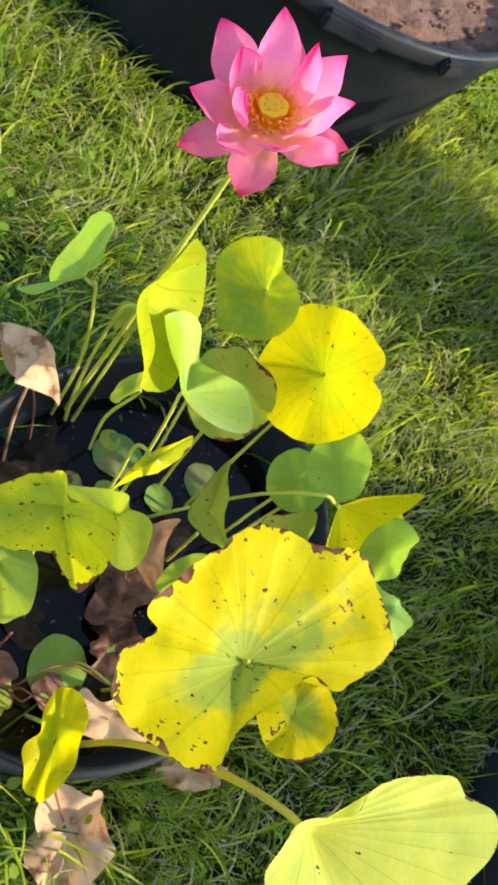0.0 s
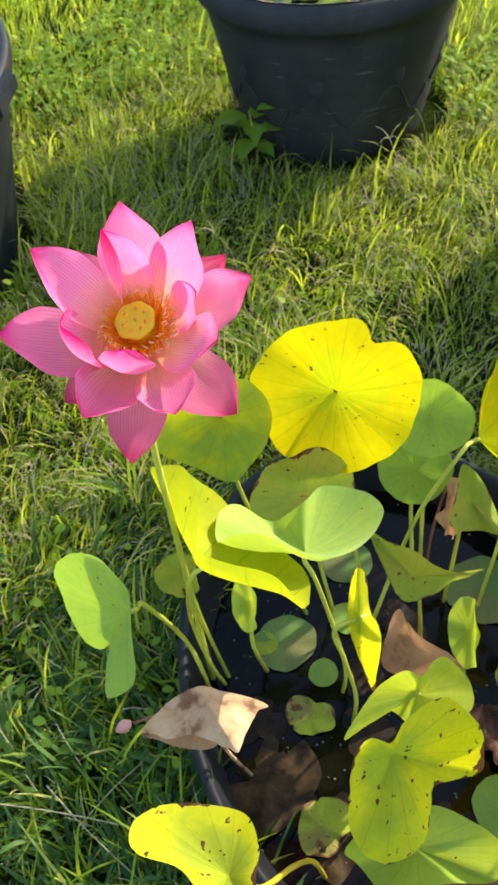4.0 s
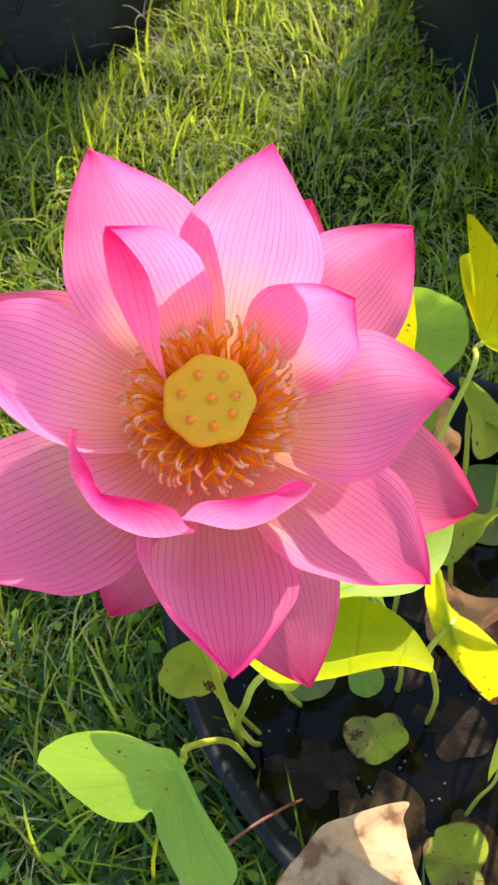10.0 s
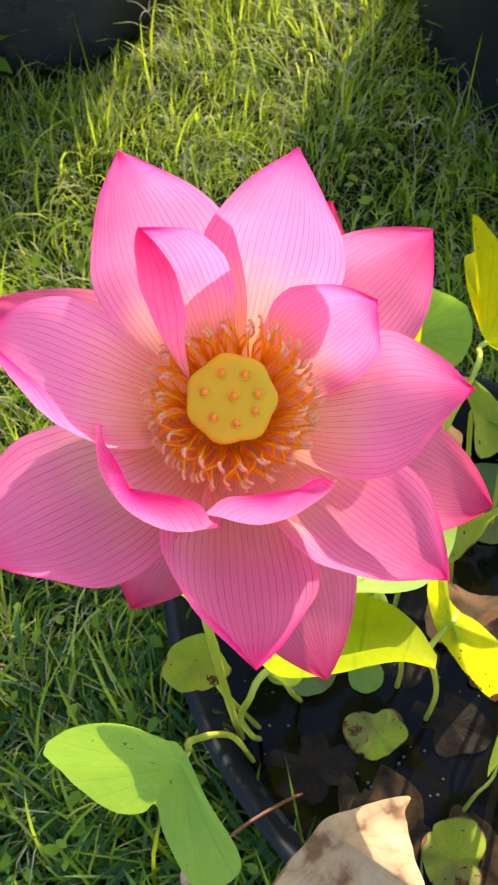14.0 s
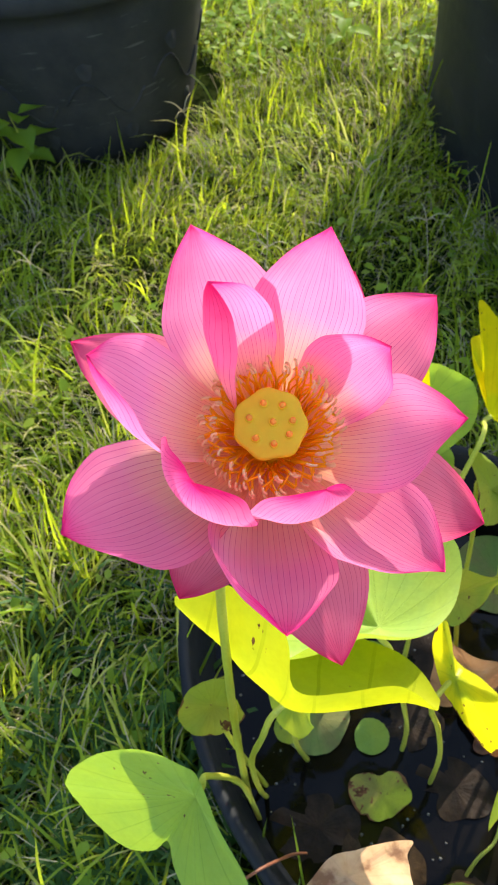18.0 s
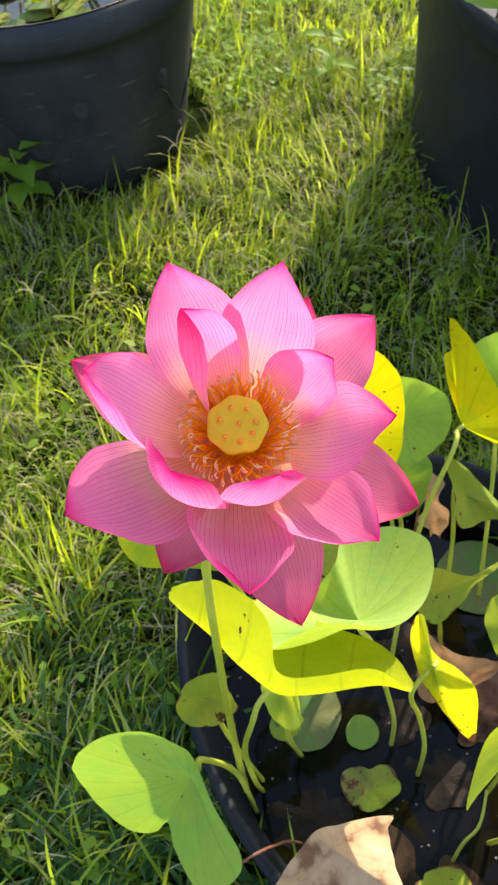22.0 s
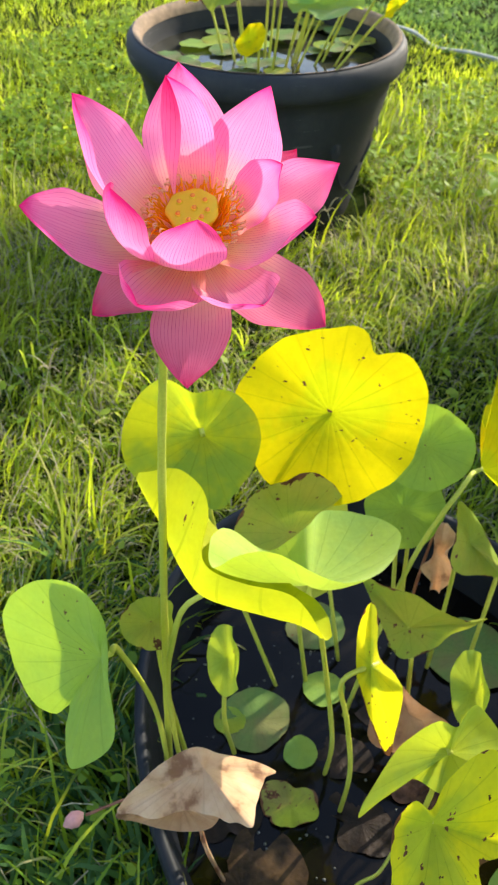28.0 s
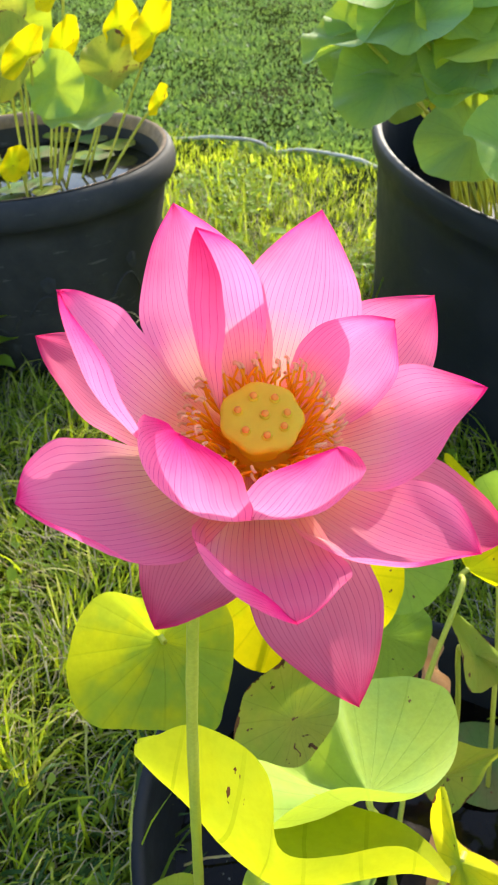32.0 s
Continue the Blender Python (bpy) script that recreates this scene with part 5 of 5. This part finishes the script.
dead_leaf((-0.289, 0.576, 0.075), (-0.1, -0.2, 1), (1, 0.2, 0), 0.050, "star-shaped reddish-brown dead leaf at the water's edge", M_BROWN, stalk=[(-0.289, 0.576, 0.075), (-0.279, 0.596, 0.10), (-0.274, 0.611, 0.16)], lobes=((0, 16, 0.5), (95, 14, 0.4), (170, 16, 0.35), (50, 18, -0.4), (-60, 20, -0.4), (-130, 16, 0.3)), folds=((20, 0.01, 45, 0.012), (130, 0.012, 50, 0.012)), wave=0.22, seed=51)
dead_leaf((0.130, 0.915, 0.21), (-0.7, -0.3, 0.4), (0.1, 0.1, 1), 0.055, "shrivelled tan dead leaf hanging from its stalk", stalk=[(0.125, 0.93, 0.26), (0.10, 0.93, 0.15), (0.08, 0.92, 0.03)], oval=0.45, folds=((90, 0.0, 60, 0.01), (-90, 0.006, 70, 0.01)), wave=0.15, seed=32)
rim_leaf((-0.076, 0.840, 0.135), [(-0.055, 0.887, 0.180), (-0.062, 0.865, 0.170), (-0.059, 0.829, 0.150), (-0.047, 0.794, 0.120), (-0.042, 0.770, 0.100), (-0.067, 0.798, 0.075), (-0.103, 0.848, 0.070), (-0.105, 0.880, 0.085), (-0.078, 0.889, 0.130)],
         M_TAN, "orange-tan dead leaf folded down towards the water", [(-0.075, 0.85, 0.08), (-0.07, 0.85, 0.03)], thick=0.002, stalk_mat=M_DRY, name="dead_leaf", group="dead lotus leaves", under=0.01, bow=-0.1, rough=0.05, pleat=0.03, seed=33)
dead_leaf((-0.10, 0.525, 0.185), (-0.2, -0.3, 0.9), (0.9, 0.1, -0.2), 0.070, "tan dead leaf lying over the tub's rim", oval=0.5, folds=((90, 0.01, 40, 0.02),), wave=0.15, seed=34)
dead_leaf((-0.076, 0.375, 0.06), (-0.1, -0.2, 0.95), (0.9, -0.2, 0), 0.078, "crumpled brown dead leaf on the grass beside the tub", stalk=[(-0.09, 0.39, 0.06), (-0.14, 0.42, 0.14), (-0.19, 0.44, 0.26)], lobes=((60, 20, -0.3), (200, 20, -0.35)), folds=((20, 0.01, 40, 0.02), (140, 0.02, 40, 0.02)), wave=0.2, seed=35)
dead_leaf((0.108, 0.51, 0.06), (-0.1, -0.1, 0.95), (0.9, 0.2, 0), 0.062, "brown dead leaf on the grass under the pale leaf", oval=0.5, folds=((90, 0.005, 60, 0.015),), wave=0.2, seed=36)
for i, (x, y, r, m, what) in enumerate([
    (-0.360, 0.905, 0.085, M_SILT, "broad silty brown dead leaf just under the water"), (-0.300, 0.985, 0.055, M_ROT, "sodden black-brown dead leaf in the water"), (-0.345, 0.790, 0.060, M_SILT, "silty brown dead leaf just under the water"),
    (-0.088, 0.796, 0.062, M_SODDEN, "wet reddish-brown dead leaf on the water"), (-0.096, 0.731, 0.066, M_SODDEN, "wet reddish-brown dead leaf on the water"), (-0.084, 0.672, 0.058, M_SODDEN, "wet reddish-brown dead leaf on the water"),
    (-0.14, 0.55, 0.060, M_SODDEN, "wet brown dead leaf by the tub's rim"), (-0.200, 0.831, 0.050, M_ROT, "sodden black-brown dead leaf in the water"), (-0.33, 0.60, 0.055, M_SODDEN, "wet brown dead leaf on the water"), (-0.24, 0.67, 0.050, M_ROT, "sodden black-brown dead leaf in the water"),
    (-0.03, 0.90, 0.060, M_ROT, "sodden black-brown dead leaf in the water"), (0.055, 0.667, 0.055, M_SODDEN, "wet brown dead leaf on the water"), (-0.14, 0.90, 0.045, M_ROT, "sodden black-brown dead leaf in the water")]):
    flat = m in (M_ROT, M_SILT)
    dead_leaf((x, y, 0.0512 if flat else 0.060), (0.03 * math.sin(3 * i), 0.03, 1), (math.cos(2 * i), math.sin(2 * i), 0), r, what, m, oval=0.75, dip=0.0 if flat else 0.10, wave=0.03 if flat else 0.16, waves=4 + i % 3, lobes=((70 + 50 * i, 16, -0.35), (200 + 30 * i, 12, -0.3), (310 + 20 * i, 20, 0.2)), folds=() if flat else ((40 * i, r * 0.35, 45, 0.012), (40 * i + 140, r * 0.4, 40, 0.012)), seed=90 + i)


# ---------------------------------------------------------------- bud, weeds, cord
def small_bud(at, axis, r, label, stalk, m):
    top = thing("lotus_bud", at, label, "flower bud")
    b = part("bud", lathe_mesh("bud", [(0.02 * r, -1.3 * r), (0.6 * r, -0.9 * r), (r, -0.1 * r), (0.8 * r, 0.7 * r), (0.3 * r, 1.3 * r), (0.0, 1.5 * r)], m, 20, (1, 0.8), 0.08), top)
    b.matrix_local = Matrix.Translation(-Vector(at)) @ frame_of(at, axis, (0, 1, 0.1))
    s = part("stalk", tube_mesh("stalk", stalk, 0.0018, M_STALK_RED, 20, 8), top)
    s.matrix_local = Matrix.Translation(-Vector(at))


small_bud((-0.456, 1.072, 0.20), (-0.7, 0.3, -0.2), 0.0095, "small withered pink bud on a reddish stalk", [(-0.445, 1.065, 0.20), (-0.40, 1.03, 0.21), (-0.36, 1.0, 0.16), (-0.33, 0.99, 0.04)], plain("bud_pink", (0.55, 0.24, 0.20), 0.6, 90))


def build_cord():
    pts = [(3.05, 2.75, 0.02), (2.97, 2.45, 0.035), (2.93, 2.3, 0.004), (2.88, 2.1, 0.030), (2.84, 1.9, 0.032), (2.80, 1.8, 0.004), (2.76, 1.68, 0.028), (2.66, 1.45, 0.034), (2.60, 1.3, 0.006), (2.55, 1.2, 0.02)]
    ob = new("cord", tube_mesh("cord", pts, 0.0075, plain("cord_pale", (0.52, 0.48, 0.38), 0.7, 40), 40, 8))
    tagged(ob, "pale cord lying across the grass", "cord")


build_cord()


def build_path():
    V, n = [], 24
    for i in range(n):
        y = -2 + i * 0.6
        for x in (6.78, 6.82, 7.95, 8.0):
            V.append((x + 0.06 * noise.noise((y, 0, 2)) + 0.25 * (y - 2), y, 0.028 if 6.8 < x < 7.98 else -0.02))
    ob = new("path", mesh_of("path", V, sheet(n, 4), plain("path_pale", (0.46, 0.43, 0.40), 0.85, 30, 0.5, 0.01)))
    tagged(ob, "pale bare path at the far edge of the lawn", "path", kind="structure")


build_path()


def weed_plant(at, n, size, label, seed):
    """A leafy weed: a stem with broad pointed leaves."""
    rnd = random.Random(seed)
    w = thing("weed_plant", at, label, "weed")
    part("stem", tube_mesh("stem", [(0, 0, -0.01), (0.01, 0, 0.06), (0.0, 0.01, 0.17)], 0.003, M_STALK, 14, 6, 0.0015), w)
    for k in range(n):
        a, z = k * 2.4 + rnd.uniform(-0.3, 0.3), 0.04 + 0.14 * k / n
        d = Vector((math.cos(a), math.sin(a), rnd.uniform(0.1, 0.5)))
        L, V, U = size * rnd.uniform(0.7, 1.15), [], []
        for i in range(9):
            u = i / 8
            p = d * (0.012 + L * u) + Vector((0, 0, z - 0.45 * L * u * u))
            side = Vector((-math.sin(a), math.cos(a), 0)) * L * 0.30 * math.sin(math.pi * min(1, u ** 0.75)) + Vector((0, 0, 0))
            for v in (-1, -0.5, 0, 0.5, 1):
                V.append(p + side * v + Vector((0, 0, 0.10 * L * abs(v) * math.sin(math.pi * u) + 0.02 * L * math.sin(9 * u) * abs(v))))
                U.append(((v + 1) / 2, u))
        part("leaf", mesh_of("leaf", V, sheet(9, 5), M_WEED, U), w)


weed_plant((0.93, 2.06, 0.0), 11, 0.10, "dark green broad-leaved weed at the far pot's foot", 3)
weed_plant((1.62, 1.45, 0.0), 8, 0.07, "small broad-leaved weed in the sunlit grass", 5)
weed_plant((0.30, 0.20, 0.0), 8, 0.05, "small broad-leaved weed beside the low tub", 6)


def feather_weed(at, turn, seed):
    """A low weed with feathery leaves: thin ribs with two rows of small leaflets."""
    rnd = random.Random(seed)
    w = thing("feather_weed", at, "small bright green weed with feathery paired leaflets", "weed", "feathery weeds")
    for k in range(4):
        a = turn + k * 1.2 + rnd.uniform(-0.2, 0.2)
        L = rnd.uniform(0.06, 0.085)
        d = Vector((math.cos(a), math.sin(a), 0.35)).normalized()
        side = Vector((-math.sin(a), math.cos(a), 0))
        tip = d * L
        rib = part("rib", tube_mesh("rib", [(0, 0, 0), tip * 0.5 + Vector((0, 0, 0.008)), tip], 0.0007, M_STALK, 10, 5, 0.0004), w)
        for i in range(13):
            u = 0.2 + 0.8 * i / 12
            p = tip * u + Vector((0, 0, 0.032 * u * (1 - u)))
            l = 0.016 * math.sin(math.pi * (0.15 + 0.8 * (1 - u))) + 0.004
            for sgn in (-1, 1):
                q, n = p + (side * sgn + d * 0.45) * l, d * 0.0017
                part("leaflet", mesh_of("leaflet", [p, (p + q) / 2 + n + Vector((0, 0, 0.001)), q, (p + q) / 2 - n + Vector((0, 0, 0.001))], [(0, 1, 2, 3)], M_WEED), rib)


feather_weed((0.055, 0.440, 0.03), 0.4, 1)
feather_weed((0.11, 0.40, 0.03), 2.0, 2)


def straw_stem(points, thick):
    g = thing("straw_stem", points[0], "long dry straw stem lying across the grass", "grass", "straw stems")
    s = part("stem", tube_mesh("stem", points, thick, M_STRAW, 20, 6, thick * 0.6), g)
    s.matrix_local = Matrix.Translation(-Vector(points[0]))
    k = part("sheath", tube_mesh("sheath", points[:2], thick * 1.5, M_STRAW, 8, 6, thick * 1.1), g)
    k.matrix_local = s.matrix_local


straw_stem([(-0.660, 1.222, 0.055), (-0.590, 1.105, 0.075), (-0.515, 0.985, 0.05)], 0.0013)
straw_stem([(-0.578, 1.160, 0.055), (-0.580, 1.06, 0.07), (-0.574, 0.945, 0.05)], 0.0012)
straw_stem([(-0.443, 1.072, 0.05), (-0.520, 1.072, 0.07), (-0.590, 1.078, 0.05)], 0.0011)
straw_stem([(0.30, 1.42, 0.05), (0.42, 1.46, 0.10), (0.56, 1.44, 0.06)], 0.0012)
straw_stem([(-0.10, 1.62, 0.05), (0.02, 1.66, 0.09), (0.12, 1.74, 0.05)], 0.0012)


def seed_head(at, tall, turn, seed):
    """A grass stem that ends in a few thin spread spikes."""
    rnd = random.Random(seed)
    g = thing("grass_seedhead", at, "pale straw grass stem with spread seed spikes", "grass", "grass seed heads")
    tip = Vector((0.05 * math.cos(turn), 0.05 * math.sin(turn), tall))
    part("stem", tube_mesh("stem", [(0, 0, 0), (tip.x * 0.3, tip.y * 0.3, tall * 0.6), tip], 0.0011, M_STRAW, 12, 5, 0.0008), g)
    for k in range(4):
        a = turn + k * 1.57 + rnd.uniform(-0.4, 0.4)
        e = tip + Vector((math.cos(a) * 0.04, math.sin(a) * 0.04, rnd.uniform(0.0, 0.03)))
        part("spike", tube_mesh("spike", [tip, (tip + e) / 2 + Vector((0, 0, 0.008)), e], 0.0016, M_STRAW, 9, 5, 0.0007), g)


for k, (x, y) in enumerate(((0.62, 1.36), (0.78, 1.52), (0.52, 1.75), (0.9, 1.25), (0.30, 1.62), (0.10, 1.75), (1.02, 1.62), (-0.62, 1.35), (-0.70, 1.1), (-0.46, 1.5), (0.72, 1.05), (1.25, 1.30))):
    seed_head((x, y, 0.0), 0.13 + 0.02 * (k % 4), k * 1.3, k)


# ---------------------------------------------------------------- grass
def blocked(x, y):
    if inside(x, y, POT["c"], POT["a"] * 0.97, POT["b"] * 0.97, POT_TURN):
        return True
    return any(inside(x, y, c, a * 0.9, b * 0.9, t) for c, a, b, t in TUBS.values())


def blades(name, count, where, tall, wide, material, label, seed, lean=0.9, seg=3, clump=0.0):
    rs = np.random.RandomState(seed)
    V, F = [], []
    made = 0
    while made < count:
        x, y = where(rs)
        if blocked(x, y):
            continue
        thickness = noise.noise((x * 2.3, y * 2.3, 5))
        if rs.rand() < -0.8 * thickness:
            continue
        made += 1
        z0 = 0.014 * noise.noise((x * 1.7, y * 1.7, 0)) - 0.004
        L = tall * rs.uniform(0.45, 1.15) * (1 + 0.45 * noise.noise((x * 1.3, y * 1.3, 9)) + 0.5 * noise.noise((x * 9.0, y * 9.0, 2)))
        w = wide * rs.uniform(0.6, 1.3)
        swirl = 5.0 * noise.noise((x * 4.0, y * 4.0, 13)) + 2.0 * noise.noise((x * 14.0, y * 14.0, 3))
        a, b = swirl + rs.normal(0, 0.9), rs.uniform(0.15, lean)
        dx, dy = math.cos(a), math.sin(a)
        twist = rs.uniform(-0.6, 0.6)
        px, py = -math.sin(a + twist), math.cos(a + twist)
        o = len(V)
        ang = rs.uniform(0.0, 0.9)
        cx, cz = 0.0, 0.0
        for s in range(seg):
            ws = w * (1 - 0.55 * s / seg) * 0.5
            V.append((x + dx * cx - px * ws, y + dy * cx - py * ws, z0 + cz))
            V.append((x + dx * cx + px * ws, y + dy * cx + py * ws, z0 + cz))
            step = L / seg
            cx += math.sin(ang) * step
            cz += math.cos(ang) * step
            ang += b * 1.25 / seg * (1 + 0.6 * s)
        V.append((x + dx * cx, y + dy * cx, max(0.003, z0 + cz)))
        for s in range(seg - 1):
            i = o + 2 * s
            F.append((i, i + 1, i + 3, i + 2))
        i = o + 2 * (seg - 1)
        F.append((i, i + 1, i + 2))
    ob = new(name, mesh_of(name, V, F, material, None, True))
    return tagged(ob, label, "grass", kind="stuff")


def near_lawn(rs):
    return rs.uniform(-1.1, 2.1) + rs.normal(0, 0.18), rs.uniform(-0.1, 2.8) + rs.normal(0, 0.18)


# pale stems are thinned at the left, in place of shade there
def dry_lawn(rs):
    while True:
        x, y = near_lawn(rs)
        if x > -0.15 or y > 1.25 or rs.rand() < 0.25:
            return x, y


def side_lawn(rs):
    return rs.uniform(-0.95, -0.1) + rs.normal(0, 0.1), rs.uniform(0.2, 1.45) + rs.normal(0, 0.08)


def mid_lawn(rs):
    while True:
        x, y = rs.uniform(-1.5, 4.3) + rs.normal(0, 0.35), rs.uniform(-0.4, 4.9) + rs.normal(0, 0.35)
        if x > 2.6 + 0.32 * (y - 1.2) + rs.normal(0, 0.05):
            continue
        if not (-0.9 < x + rs.normal(0, 0.2) < 1.9 and 0.1 < y + rs.normal(0, 0.2) < 2.6):
            return x, y


def far_lawn(rs):
    while True:
        x, y = 2.5 + 7.0 * rs.rand() ** 1.5, rs.uniform(0.3, 7.0)
        if x > 2.55 + 0.32 * (y - 1.2):
            return x, y


blades("grass", 52000, near_lawn, 0.085, 0.0046, M_GRASS, "uneven green lawn grass round the tubs", 1, lean=1.7, seg=4)
blades("thatch", 46000, near_lawn, 0.06, 0.0036, M_THATCH_SHADED, "short matted grass close to the ground, darkened as gap shade", 9, lean=2.2)
blades("grass", 60000, mid_lawn, 0.06, 0.0058, M_GRASS, "green lawn grass further off", 2)
blades("grass", 105000, far_lawn, 0.030, 0.015, M_LAWN, "mown lawn grass in the distance", 3, seg=2)
blades("grass", 3600, near_lawn, 0.19, 0.0056, M_GRASS, "long coarse grass blades standing above the lawn", 6, lean=1.3, seg=5)
blades("grass", 5200, side_lawn, 0.10, 0.0085, M_CRAB_SHADED, "broad-bladed grass spreading beside the low tub, its green darkened as shade", 12, lean=1.7, seg=5)
blades("dry_grass", 12000, dry_lawn, 0.12, 0.0024, M_STRAW, "dry straw-coloured grass stems in the lawn", 4, lean=2.3, seg=4)


def bright_lawn(rs):
    while True:
        x, y = rs.uniform(0.35, 3.4), rs.uniform(0.9, 3.6)
        if x < 2.5 + 0.32 * (y - 1.2) and rs.rand() < 0.12 + 0.9 * (x + 0.5 * y > 2.15):
            return x, y


def weeds(count, where, seed):
    rs = np.random.RandomState(seed)
    V, F = [], []
    made = 0
    while made < count:
        x, y = where(rs)
        if blocked(x, y) or noise.noise((x * 1.6, y * 1.6, 21)) < 0.02:
            continue
        made += 1
        z = rs.uniform(0.02, 0.075)
        a, L = rs.uniform(0, 6.283), rs.uniform(0.012, 0.030)
        t = rs.uniform(-0.2, 0.7)
        d = np.array([math.cos(a) * math.cos(t), math.sin(a) * math.cos(t), math.sin(t)])
        s = np.array([-math.sin(a), math.cos(a), rs.uniform(-0.4, 0.4)]) * L * 0.34
        n = np.cross(d, s) * 0.4
        p = np.array([x, y, z])
        o = len(V)
        V += [p, p + d * L * 0.3 + s * 0.9 + n * 0.3, p + d * L * 0.3 - s * 0.9 + n * 0.3, p + d * L * 0.3, p + d * L * 0.7 + s * 0.75, p + d * L * 0.7 - s * 0.75, p + d * L * 0.68 - n * 0.2, p + d * L - n * 0.5]
        F += [(o, o + 3, o + 1), (o, o + 2, o + 3), (o + 1, o + 3, o + 6, o + 4), (o + 3, o + 2, o + 5, o + 6), (o + 4, o + 6, o + 7), (o + 6, o + 5, o + 7)]
    ob = new("broadleaf_weeds", mesh_of("broadleaf_weeds", V, F, M_WEED))
    tagged(ob, "low broad-leaved weeds among the grass", "weeds", kind="stuff")


weeds(8500, bright_lawn, 7)
weeds(350, lambda rs: (rs.uniform(-0.9, 0.4), rs.uniform(0.1, 2.4)), 17)
